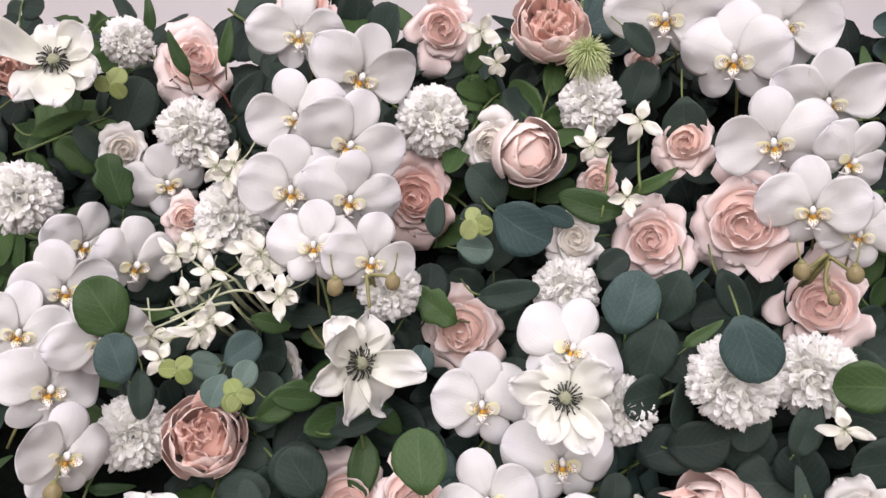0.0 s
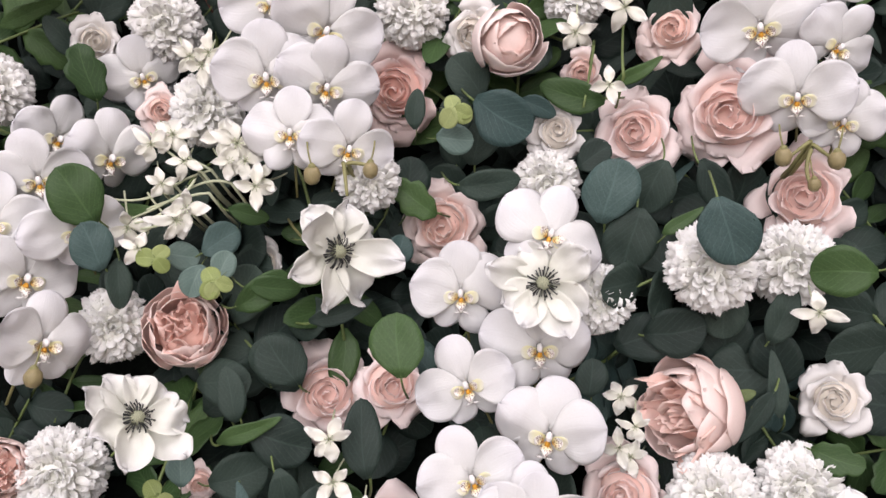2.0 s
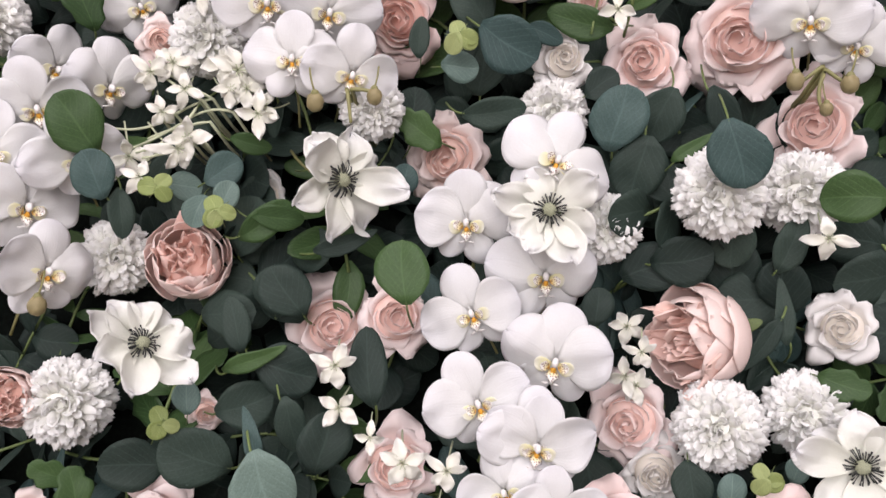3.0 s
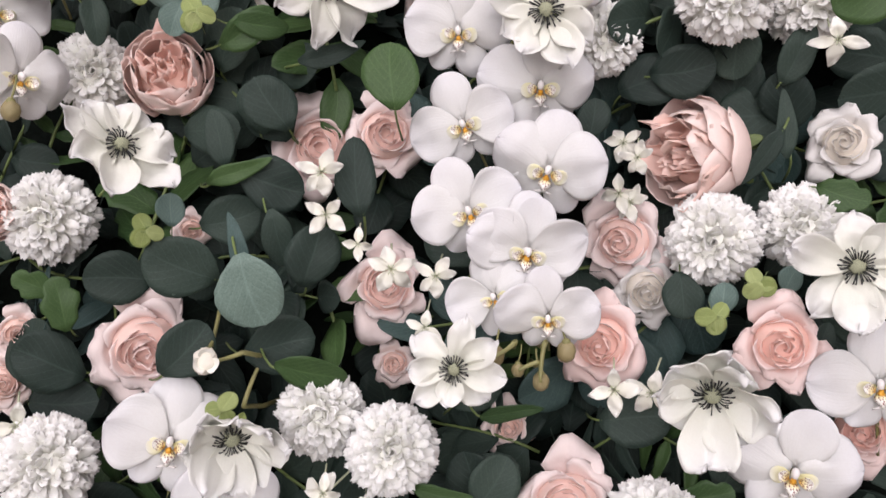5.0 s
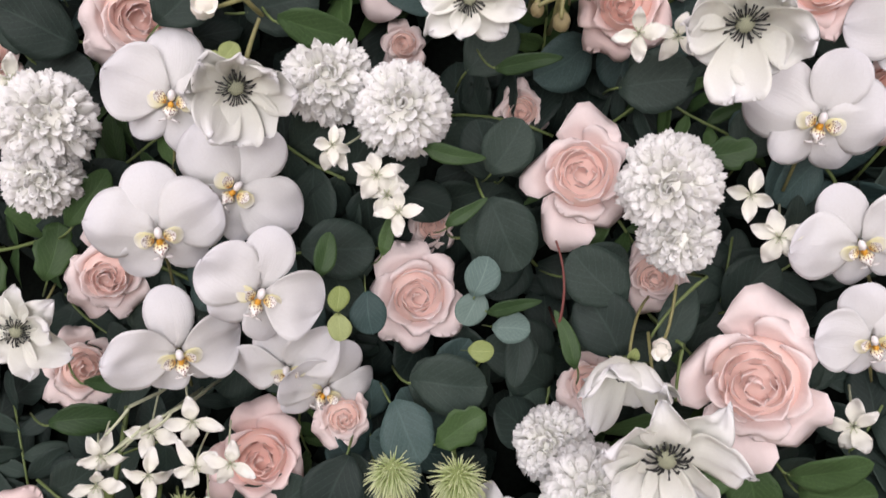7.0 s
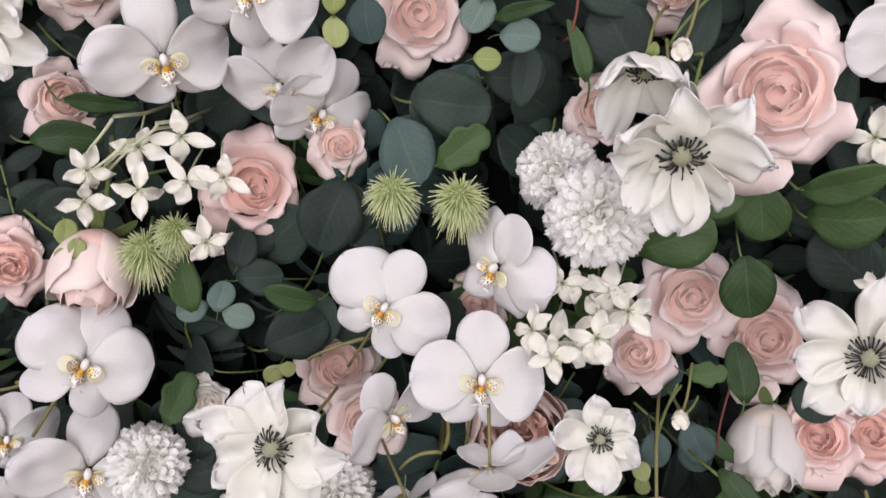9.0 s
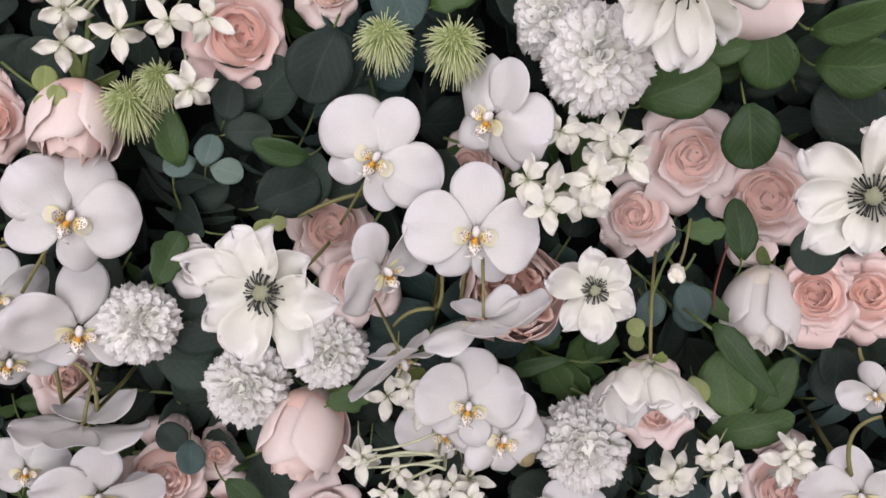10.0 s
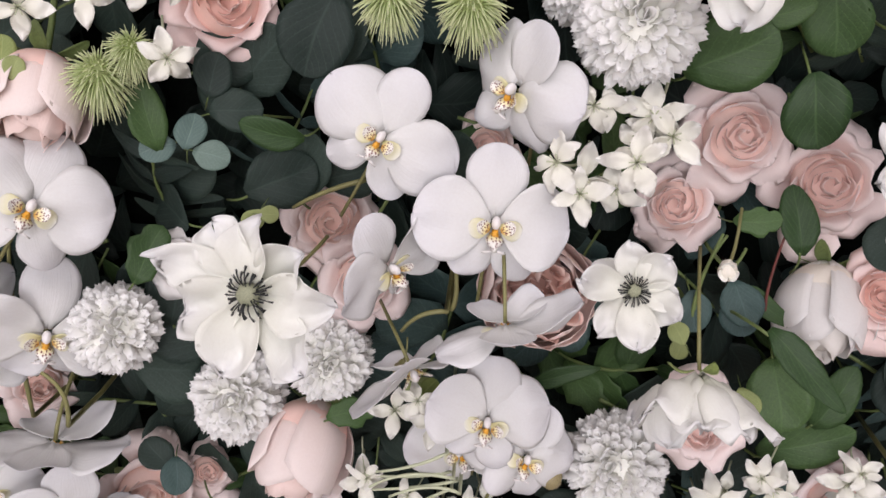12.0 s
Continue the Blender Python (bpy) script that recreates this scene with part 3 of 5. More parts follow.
# ---- the room ----
def slab(name, x0, x1, y0, y1, z0, z1, mat, holes=()):
    """A wall or floor slab; holes go through it along y as (x0, x1, z0, z1)."""
    bm = bmesh.new()
    boxes = [(x0, x1, z0, z1)]
    for a, b, c, d in holes:
        boxes = [(x0, a, z0, z1), (b, x1, z0, z1), (a, b, z0, c), (a, b, d, z1)]
    for a, b, c, d in boxes:
        bmesh.ops.create_cube(bm, size=1, matrix=Matrix.Translation(((a + b) / 2, (y0 + y1) / 2, (c + d) / 2)) @ Matrix.Diagonal((b - a, y1 - y0, d - c, 1)))
    mesh = bpy.data.meshes.new(name)
    bm.to_mesh(mesh)
    bm.free()
    mesh.materials.append(mat)
    return tagged(new(name, mesh), kind="structure")


tagged(slab("floor", -2.6, 2.6, -2.6, 1.35, -0.1, 0.0, FLOOR), "plain pale floor", "floor")
tagged(slab("ceiling", -2.6, 2.6, -2.6, 1.35, 2.9, 3.0, WALL), "plain white ceiling", "ceiling")
tagged(slab("wall_north", -2.6, 2.6, 1.25, 1.35, 0, 2.9, WALL), "plain white wall behind the flower wall", "wall")
tagged(slab("wall_south", -2.6, 2.6, -2.6, -2.5, 0, 2.9, WALL, [(-1.65, 1.05, 1.05, 2.65)]), "white wall with a window opening", "wall")
tagged(slab("wall_west", -2.7, -2.6, -2.6, 1.35, 0, 2.9, WALL), "plain white wall", "wall")
tagged(slab("wall_east", 2.6, 2.7, -2.6, 1.35, 0, 2.9, WALL), "plain white wall", "wall")
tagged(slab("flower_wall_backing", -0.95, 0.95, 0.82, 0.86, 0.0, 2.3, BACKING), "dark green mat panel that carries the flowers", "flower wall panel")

# ---- blooms by place ----
orchid(-0.188, 0.625, 2.202, 0.087, 131, 1, 3)
orchid(-0.126, 0.625, 2.153, 0.098, 142, 5, 29)
orchid(-0.181, 0.611, 2.105, 0.084, 132, -10, -7)
orchid(-0.131, 0.612, 2.075, 0.093, 137, 14, 28)
orchid(-0.182, 0.615, 2.034, 0.092, 126, -2, 9)
orchid(-0.132, 0.625, 2.028, 0.085, 130, 3, 23)
orchid(-0.159, 0.616, 1.981, 0.077, 110, -1, 8)
orchid(-0.111, 0.625, 1.970, 0.080, 129, 4, 22)
orchid(0.216, 0.625, 2.154, 0.100, 127, 14, -17)
orchid(0.265, 0.625, 2.187, 0.098, 130, 10, -9)
orchid(0.160, 0.625, 2.203, 0.100, 135, 16, -18)
orchid(0.285, 0.614, 2.101, 0.090, 143, 10, -12)
orchid(0.238, 0.623, 2.068, 0.093, 133, 3, -23)
orchid(0.265, 0.634, 2.008, 0.086, 128, 10, -19)
orchid(0.305, 0.648, 1.990, 0.072, 122, 16, -11)
orchid(0.299, 0.625, 2.048, 0.072, 138, 22, 32)
orchid(-0.335, 0.698, 2.084, 0.080, 128, -27, 15)
orchid(-0.406, 0.686, 2.015, 0.083, 118, 2, 60)
orchid(-0.346, 0.674, 1.989, 0.088, 122, -12, 56)
orchid(-0.387, 0.636, 1.954, 0.088, 124, -16, 23)
orchid(-0.342, 0.629, 1.905, 0.082, 122, -25, 22)
orchid(-0.383, 0.630, 1.864, 0.090, 108, -4, 54)
orchid(-0.359, 0.629, 1.809, 0.086, 104, -3, 54)
orchid(-0.414, 0.625, 1.912, 0.083, 115, 5, 25)
orchid(-0.019, 0.671, 1.853, 0.087, 110, 1, -4)
orchid(0.054, 0.625, 1.889, 0.086, 91, 23, 13)
orchid(0.045, 0.664, 1.805, 0.088, 111, 0, 2)
orchid(-0.015, 0.663, 1.775, 0.082, 109, -18, -11)
orchid(0.049, 0.644, 1.734, 0.089, 112, 14, 1)
orchid(-0.010, 0.634, 1.702, 0.083, 103, -20, -3)
orchid(0.031, 0.625, 1.672, 0.078, 105, 5, 5)
orchid(0.033, 0.620, 1.671, 0.078, 116, 12, 3)
orchid(0.009, 0.626, 1.639, 0.067, 107, -18, -18)
orchid(0.046, 0.613, 1.624, 0.069, 117, 0, -4)
orchid(-0.233, 0.640, 1.531, 0.095, 90, 6, 17)
orchid(-0.191, 0.651, 1.467, 0.096, 90, 41, 19)
orchid(0.216, 0.633, 1.517, 0.091, 101, 13, -11)
orchid(0.273, 0.625, 1.578, 0.086, 95, -1, -20)
orchid(-0.238, 0.620, 1.436, 0.096, 102, -9, 22)
orchid(-0.169, 0.630, 1.392, 0.095, 98, 21, 26)
orchid(-0.233, 0.637, 1.345, 0.094, 107, -11, 23)
orchid(-0.162, 0.676, 1.325, 0.084, 120, -13, -7)
orchid(-0.137, 0.695, 1.303, 0.087, 114, 27, 35)
orchid(0.244, 0.626, 1.434, 0.083, 109, -23, -18)
orchid(0.256, 0.625, 1.369, 0.077, 101, -15, -14)
orchid(-0.079, 0.628, 1.170, 0.090, 71, 30, -8)
orchid(0.003, 0.640, 1.200, 0.090, 84, 22, -44)
orchid(-0.006, 0.618, 1.120, 0.098, 74, 5, 5)
orchid(-0.303, 0.609, 1.122, 0.101, 72, 33, 24)
orchid(-0.072, 0.608, 1.091, 0.088, 96, -24, 52)
orchid(-0.321, 0.625, 1.018, 0.105, 93, 15, 29)
orchid(-0.385, 0.625, 1.045, 0.077, 95, 19, 41)
orchid(0.003, 0.585, 1.065, 0.086, 176, -3, 1)
orchid(-0.057, 0.600, 1.022, 0.088, 150, -20, 20)
orchid(-0.005, 0.602, 0.981, 0.088, 74, 8, -1)
orchid(-0.023, 0.625, 0.937, 0.079, 77, -29, -3)
orchid(0.023, 0.609, 0.946, 0.081, 71, 21, 10)
orchid(-0.333, 0.625, 0.921, 0.109, 168, 10, 11)
orchid(-0.393, 0.625, 0.872, 0.075, 84, 15, 25)
orchid(-0.331, 0.625, 0.848, 0.111, 100, 13, 21)
orchid(-0.305, 0.625, 0.814, 0.088, 82, 21, 30)
orchid(-0.386, 0.625, 0.985, 0.088, 111, 20, 44)
orchid(0.312, 0.625, 0.997, 0.053, 106, -26, -43)
orchid(0.324, 0.625, 0.898, 0.089, 101, -23, -25)
orchid(0.084, 0.625, 0.845, 0.084, 78, -7, -3)
rose(-0.509, 0.665, 2.211, 0.071, 128, -9, 19, "peony")
rose(-0.312, 0.675, 2.214, 0.088, 104, -13, 24, "blush")
rose(-0.199, 0.675, 2.275, 0.072, 115, -6, 12, "peach")
rose(-0.053, 0.675, 2.238, 0.078, 126, 0, 4, "blush")
rose(0.056, 0.665, 2.225, 0.085, 102, 4, -2, "peony")
rose(0.025, 0.641, 2.076, 0.090, 117, -4, 12, "bud")
rose(-0.083, 0.705, 2.062, 0.087, 119, 4, -4, "peach")
rose(0.143, 0.703, 2.010, 0.083, 109, 7, -15, "blush")
rose(0.217, 0.663, 2.009, 0.108, 115, 10, -21, "blush")
rose(0.286, 0.700, 1.942, 0.096, 104, 7, -20, "blush")
rose(0.170, 0.646, 2.083, 0.061, 117, 8, -11, "dusty")
rose(-0.305, 0.685, 2.040, 0.047, 111, -7, 21, "dusty")
rose(-0.211, 0.727, 1.897, 0.046, 101, -2, 16, "pale")
rose(-0.268, 0.693, 1.829, 0.083, 85, -1, 15, "peony")
rose(-0.039, 0.735, 1.932, 0.089, 114, 2, -2, "dusty")
rose(0.069, 0.678, 2.004, 0.056, 104, 1, 2, "pale")
rose(-0.144, 0.729, 1.775, 0.089, 102, -1, 12, "blush")
rose(-0.082, 0.706, 1.779, 0.074, 97, -1, 13, "blush")
rose(0.172, 0.698, 1.756, 0.098, 98, 3, -52, "peony")
rose(0.285, 0.689, 1.762, 0.060, 95, 3, -23, "pale")
rose(-0.402, 0.665, 1.710, 0.056, 97, -0, 27, "peony")
rose(-0.084, 0.722, 1.651, 0.079, 95, -1, 8, "blush")
rose(0.114, 0.718, 1.687, 0.080, 104, 3, -20, "blush")
rose(0.135, 0.721, 1.645, 0.061, 106, 1, -5, "pale")
rose(-0.278, 0.690, 1.597, 0.095, 102, -1, 25, "blush")
rose(-0.405, 0.700, 1.568, 0.053, 94, 1, 33, "dusty")
rose(0.091, 0.685, 1.602, 0.073, 103, 0, -13, "peach")
rose(0.211, 0.631, 1.604, 0.068, 97, 0, -14, "peach")
rose(0.064, 0.683, 1.478, 0.090, 86, -2, -5, "blush")
rose(0.020, 0.765, 1.528, 0.048, 97, -1, -1, "dusty")
rose(-0.056, 0.755, 1.430, 0.043, 89, 0, 5, "dusty")
rose(0.281, 0.675, 1.539, 0.063, 97, -2, -18, "peach")
rose(-0.394, 0.700, 1.611, 0.043, 97, -1, 32, "dusty")
rose(-0.063, 0.711, 1.377, 0.083, 86, -0, 6, "blush")
rose(0.124, 0.700, 1.398, 0.057, 99, -3, -11, "dusty")
rose(-0.301, 0.667, 1.396, 0.070, 93, 2, 21, "blush")
rose(-0.368, 0.747, 1.300, 0.071, 82, 7, 33, "dusty")
rose(0.183, 0.632, 1.334, 0.111, 86, -6, -17, "blush")
rose(0.076, 0.700, 1.311, 0.054, 80, -3, -6, "dusty")
rose(-0.190, 0.688, 1.243, 0.085, 81, 7, 21, "peach")
rose(-0.391, 0.675, 1.174, 0.069, 84, 8, 31, "peach")
rose(-0.307, 0.646, 1.183, 0.090, 130, 4, 12, "bud")
rose(0.163, 0.701, 1.161, 0.085, 75, -3, -2, "blush")
rose(0.127, 0.710, 1.105, 0.072, 72, -9, -14, "blush")
rose(0.224, 0.689, 1.132, 0.087, 73, -8, -12, "blush")
rose(0.260, 0.650, 1.067, 0.066, 69, -17, -24, "peach")
rose(0.314, 0.675, 1.058, 0.069, 61, -12, -16, "peach")
rose(0.026, 0.669, 1.047, 0.096, 65, -1, 4, "peony")
rose(0.230, 0.670, 1.044, 0.092, 138, -12, -28, "ivory_bud")
rose(-0.013, 0.700, 1.146, 0.056, 74, -2, 1, "dusty")
rose(-0.128, 0.700, 1.084, 0.083, 75, 2, 10, "dusty")
rose(-0.100, 0.675, 1.047, 0.072, 71, 2, 8, "blush")
rose(-0.150, 0.660, 0.903, 0.108, 132, -8, -24, "bud")
rose(0.139, 0.607, 0.982, 0.068, 74, -10, -9, "blush")
rose(-0.285, 0.664, 0.839, 0.096, 71, 14, 23, "dusty")
rose(-0.236, 0.675, 0.767, 0.095, 65, 8, 14, "blush")
rose(-0.137, 0.675, 0.782, 0.088, 65, 4, 9, "blush")
rose(0.284, 0.675, 0.859, 0.087, 70, -16, -15, "blush")
rose(-0.386, 0.700, 0.920, 0.064, 72, 12, 25, "dusty")
rose(-0.237, 0.675, 1.057, 0.047, 67, 6, 20, "pale")
rose(0.151, 0.700, 2.203, 0.040, 129, 5, -2, "dusty")
rose(0.097, 0.700, 2.072, 0.044, 120, 5, -6, "dusty")
rose(-0.374, 0.675, 2.112, 0.051, 116, -10, 24, "pale")
rose(-0.246, 0.700, 1.697, 0.033, 105, -3, 21, "dusty")
rose(-0.080, 0.755, 1.583, 0.041, 101, -0, 8, "dusty")
rose(-0.122, 0.700, 1.277, 0.051, 89, 4, 16, "dusty")
rose(-0.248, 0.700, 0.840, 0.050, 71, 8, 16, "dusty")
rose(-0.007, 0.665, 2.096, 0.062, 122, 7, -9, "pale")
mum(-0.313, 0.692, 2.137, 0.073, 117, -8, 20)
mum(-0.457, 0.655, 2.053, 0.071, 112, -9, 25)
mum(-0.064, 0.676, 2.131, 0.072, 114, -0, 5)
mum(0.092, 0.686, 2.148, 0.064, 114, 5, -5)
mum(-0.260, 0.685, 2.039, 0.071, 112, -1, 8)
mum(-0.100, 0.663, 1.956, 0.058, 119, -1, 8)
mum(0.058, 0.700, 1.961, 0.063, 107, 1, 2)
mum(-0.341, 0.707, 1.837, 0.070, 102, -2, 25)
mum(0.182, 0.636, 1.864, 0.074, 111, 4, -15)
mum(0.262, 0.683, 1.876, 0.072, 106, 4, -15)
mum(0.097, 0.688, 1.850, 0.063, 104, -1, 10)
mum(-0.377, 0.655, 2.225, 0.052, 123, -12, 22)
mum(-0.367, 0.694, 1.708, 0.078, 97, -0, 23)
mum(0.180, 0.686, 1.686, 0.075, 99, 3, -15)
mum(0.248, 0.687, 1.696, 0.068, 99, 3, -15)
mum(-0.130, 0.685, 1.548, 0.070, 86, 0, 12)
mum(-0.070, 0.665, 1.524, 0.072, 84, 0, 7)
mum(-0.329, 0.642, 1.514, 0.075, 84, 3, 30)
mum(-0.337, 0.646, 1.473, 0.058, 92, 5, 30)
mum(0.121, 0.649, 1.472, 0.074, 94, -1, -12)
mum(0.130, 0.655, 1.436, 0.059, 96, -2, -13)
mum(0.047, 0.698, 1.261, 0.064, 73, -4, -10)
mum(0.074, 0.649, 1.241, 0.078, 75, -3, -2)
mum(-0.281, 0.646, 1.014, 0.068, 60, 16, 31)
mum(-0.203, 0.672, 0.942, 0.075, 63, 3, 10)
mum(-0.128, 0.672, 0.982, 0.068, 72, 3, 11)
mum(0.096, 0.655, 0.911, 0.081, 60, -7, -5)
anemone(-0.417, 0.605, 2.169, 0.094, 92, -10, 21)
anemone(-0.124, 0.645, 1.886, 0.096, 106, 9, 50)
anemone(0.048, 0.628, 1.851, 0.083, 100, -18, -7)
anemone(-0.261, 0.599, 1.746, 0.080, 76, 7, 41)
anemone(-0.019, 0.596, 1.589, 0.063, 96, -0, 3)
nodding_anemone(-0.181, 0.624, 1.539, 0.082, 122, 2, 24)
nodding_anemone(0.153, 0.598, 1.575, 0.082, 120, 9, -12)
anemone(0.253, 0.606, 1.658, 0.078, 91, 3, -18)
anemone(-0.335, 0.605, 1.367, 0.068, 95, 0, 8)
nodding_anemone(0.090, 0.605, 1.351, 0.076, 146, -7, -22)
anemone(0.110, 0.577, 1.303, 0.096, 116, -2, -2)
anemone(-0.140, 0.542, 1.103, 0.094, 74, 9, -15)
anemone(0.233, 0.551, 1.183, 0.087, 79, -13, -23)
anemone(0.081, 0.597, 1.088, 0.063, 64, -4, -1)
nodding_anemone(0.122, 0.572, 1.042, 0.096, 148, -10, -14)
hydrangea(0.128, 0.630, 2.097, 0.039, 121, 24, 2)
hydrangea(0.084, 0.630, 2.074, 0.034, 129, 5, -5)
hydrangea(0.110, 0.630, 2.023, 0.030, 114, 3, -2)
hydrangea(-0.286, 0.630, 1.982, 0.033, 122, 20, 38)
hydrangea(-0.250, 0.630, 1.922, 0.035, 110, -4, 21)
hydrangea(-0.288, 0.630, 1.888, 0.030, 109, 25, 33)
hydrangea(-0.210, 0.630, 1.980, 0.046, 108, -8, 28)
hydrangea(-0.191, 0.630, 1.941, 0.035, 124, 5, 22)
hydrangea(0.001, 0.630, 2.165, 0.029, 135, 2, 1)
hydrangea(-0.014, 0.630, 2.200, 0.038, 130, 25, 21)
hydrangea(-0.255, 0.630, 1.965, 0.030, 108, 6, 18)
hydrangea(-0.273, 0.630, 1.945, 0.027, 117, -7, 28)
hydrangea(-0.241, 0.630, 2.069, 0.036, 122, 4, -3)
hydrangea(-0.120, 0.630, 1.732, 0.035, 99, 10, 13)
hydrangea(-0.116, 0.630, 1.700, 0.031, 105, 40, 21)
hydrangea(0.258, 0.630, 1.825, 0.034, 114, 3, -10)
hydrangea(-0.067, 0.630, 1.659, 0.035, 97, -1, 7)
hydrangea(-0.092, 0.630, 1.678, 0.022, 105, 9, 12)
hydrangea(-0.034, 0.630, 1.654, 0.031, 97, 20, 7)
hydrangea(0.093, 0.630, 1.573, 0.033, 94, -1, -9)
hydrangea(0.119, 0.630, 1.571, 0.033, 101, 29, -5)
hydrangea(-0.084, 0.630, 1.477, 0.035, 85, 1, 9)
hydrangea(-0.115, 0.630, 1.498, 0.025, 93, 11, 13)
hydrangea(0.113, 0.630, 1.740, 0.025, 105, 3, -10)
hydrangea(-0.347, 0.630, 1.543, 0.038, 92, 2, 32)
hydrangea(-0.042, 0.630, 1.617, 0.025, 105, 19, 10)
hydrangea(0.192, 0.630, 1.437, 0.038, 90, -3, -19)
hydrangea(0.172, 0.630, 1.466, 0.031, 93, 19, -16)
hydrangea(0.249, 0.630, 1.306, 0.039, 84, -9, -22)
hydrangea(-0.258, 0.640, 1.282, 0.035, 92, 23, 25)
hydrangea(-0.228, 0.644, 1.290, 0.039, 87, 3, 27)
hydrangea(-0.293, 0.630, 1.266, 0.034, 97, 35, 31)
hydrangea(-0.257, 0.630, 1.253, 0.035, 95, 14, 25)
hydrangea(-0.221, 0.631, 1.260, 0.036, 89, 43, 20)
hydrangea(-0.298, 0.630, 1.243, 0.035, 100, 5, 27)
hydrangea(-0.194, 0.630, 1.264, 0.034, 89, 19, 24)
hydrangea(-0.210, 0.630, 1.215, 0.035, 91, 6, 25)
hydrangea(0.047, 0.630, 1.148, 0.042, 77, 15, -8)
hydrangea(0.069, 0.574, 1.177, 0.037, 72, -6, -7)
hydrangea(0.087, 0.630, 1.181, 0.031, 66, 24, -14)
hydrangea(0.060, 0.630, 1.195, 0.026, 70, -4, -6)
hydrangea(0.267, 0.630, 1.200, 0.024, 72, -11, -24)
hydrangea(-0.097, 0.630, 0.899, 0.036, 58, 2, 8)
hydrangea(-0.038, 0.630, 0.866, 0.042, 60, 17, -6)
hydrangea(-0.072, 0.630, 0.966, 0.035, 56, 9, 1)
hydrangea(-0.001, 0.630, 0.887, 0.036, 63, 5, 11)
hydrangea(0.169, 0.630, 0.900, 0.040, 70, -11, -9)
hydrangea(0.207, 0.630, 0.914, 0.040, 59, 13, -27)
hydrangea(0.211, 0.630, 0.863, 0.041, 62, -14, -11)
hydrangea(0.260, 0.630, 0.924, 0.040, 56, 1, -27)
hydrangea(-0.067, 0.630, 0.832, 0.038, 65, 10, 2)
hydrangea(-0.268, 0.633, 1.991, 0.037, 98, 14, 9)
hydrangea(-0.224, 0.634, 1.987, 0.037, 101, 9, 22)
hydrangea(-0.204, 0.639, 1.967, 0.033, 100, 23, 9)
hydrangea(-0.217, 0.634, 1.966, 0.030, 103, -6, 38)
hydrangea(-0.187, 0.637, 1.950, 0.031, 103, 34, 8)
hydrangea(-0.264, 0.643, 2.073, 0.032, 117, -11, 30)
hydrangea(-0.251, 0.640, 2.062, 0.034, 126, 5, 11)
hydrangea(-0.258, 0.630, 1.912, 0.037, 111, -21, 40)
hydrangea(-0.305, 0.642, 1.911, 0.035, 125, -15, 18)
hydrangea(0.050, 0.629, 1.195, 0.033, 83, -28, -1)
hydrangea(0.086, 0.625, 1.191, 0.040, 86, 0, -18)
hydrangea(0.095, 0.612, 1.182, 0.037, 74, -30, 6)
hydrangea(0.030, 0.620, 1.161, 0.038, 63, -17, -25)
hydrangea(0.045, 0.616, 1.143, 0.035, 71, -8, 4)
hydrangea(0.077, 0.629, 1.170, 0.034, 70, -23, -2)
hydrangea(0.069, 0.631, 1.142, 0.034, 83, -13, -25)
hydrangea(-0.086, 0.641, 1.477, 0.033, 74, -4, -3)
hydrangea(-0.077, 0.633, 1.463, 0.034, 83, 6, -1)
hydrangea(-0.068, 0.625, 1.452, 0.031, 71, 1, 0)
hydrangea(-0.117, 0.642, 1.495, 0.034, 93, 33, -9)
hydrangea(-0.053, 0.603, 0.994, 0.026, 61, 5, 8)
hydrangea(-0.043, 0.611, 0.969, 0.031, 48, 23, -10)
hydrangea(-0.093, 0.624, 0.908, 0.026, 82, 18, 17)
hydrangea(-0.074, 0.617, 0.878, 0.026, 82, -4, -14)
hydrangea(-0.061, 0.618, 0.899, 0.028, 65, -24, -13)
hydrangea(-0.037, 0.617, 0.884, 0.028, 52, -4, 8)
hydrangea(-0.015, 0.620, 0.888, 0.028, 62, -9, -9)
hydrangea(-0.001, 0.608, 0.883, 0.028, 51, 15, 7)
hydrangea(-0.033, 0.618, 0.866, 0.026, 61, -4, -14)
hydrangea(0.177, 0.641, 0.902, 0.030, 64, 14, -24)
hydrangea(0.195, 0.624, 0.929, 0.030, 72, 10, -31)
hydrangea(0.219, 0.633, 0.907, 0.032, 72, 29, 3)
hydrangea(0.262, 0.623, 0.939, 0.028, 65, 33, -18)
hydrangea(0.169, 0.641, 0.879, 0.031, 64, 8, 2)
hydrangea(0.265, 0.637, 0.907, 0.028, 76, -21, -18)
hydrangea(0.115, 0.705, 1.768, 0.030, 93, -14, -9)
hydrangea(0.111, 0.705, 1.726, 0.030, 97, 0, -12)
hydrangea(0.120, 0.705, 1.718, 0.030, 84, 16, -22)
thistle(0.088, 0.650, 2.183, 0.046, 118, 2, 1)
thistle(-0.076, 0.651, 1.252, 0.041, 88, -2, 1)
thistle(-0.026, 0.651, 1.248, 0.045, 93, 0, 8)
thistle(-0.265, 0.650, 1.199, 0.045, 90, 3, 18)
thistle(-0.241, 0.650, 1.216, 0.034, 80, 6, 27)
seedbud(-0.140, 0.620, 1.945, 0.017, 137, -2, 12)
seedbud(-0.091, 0.620, 1.948, 0.015, 131, -1, 8)
seedbud(0.242, 0.620, 1.949, 0.016, 130, 8, -19)
seedbud(0.283, 0.620, 1.945, 0.016, 130, 8, -22)
seedbud(0.263, 0.620, 1.925, 0.012, 135, 7, -21)
seedbud(0.009, 0.620, 1.597, 0.016, 114, -0, -0)
seedbud(0.041, 0.620, 1.579, 0.014, 119, -0, -3)
seedbud(0.025, 0.620, 1.587, 0.011, 120, -0, -2)
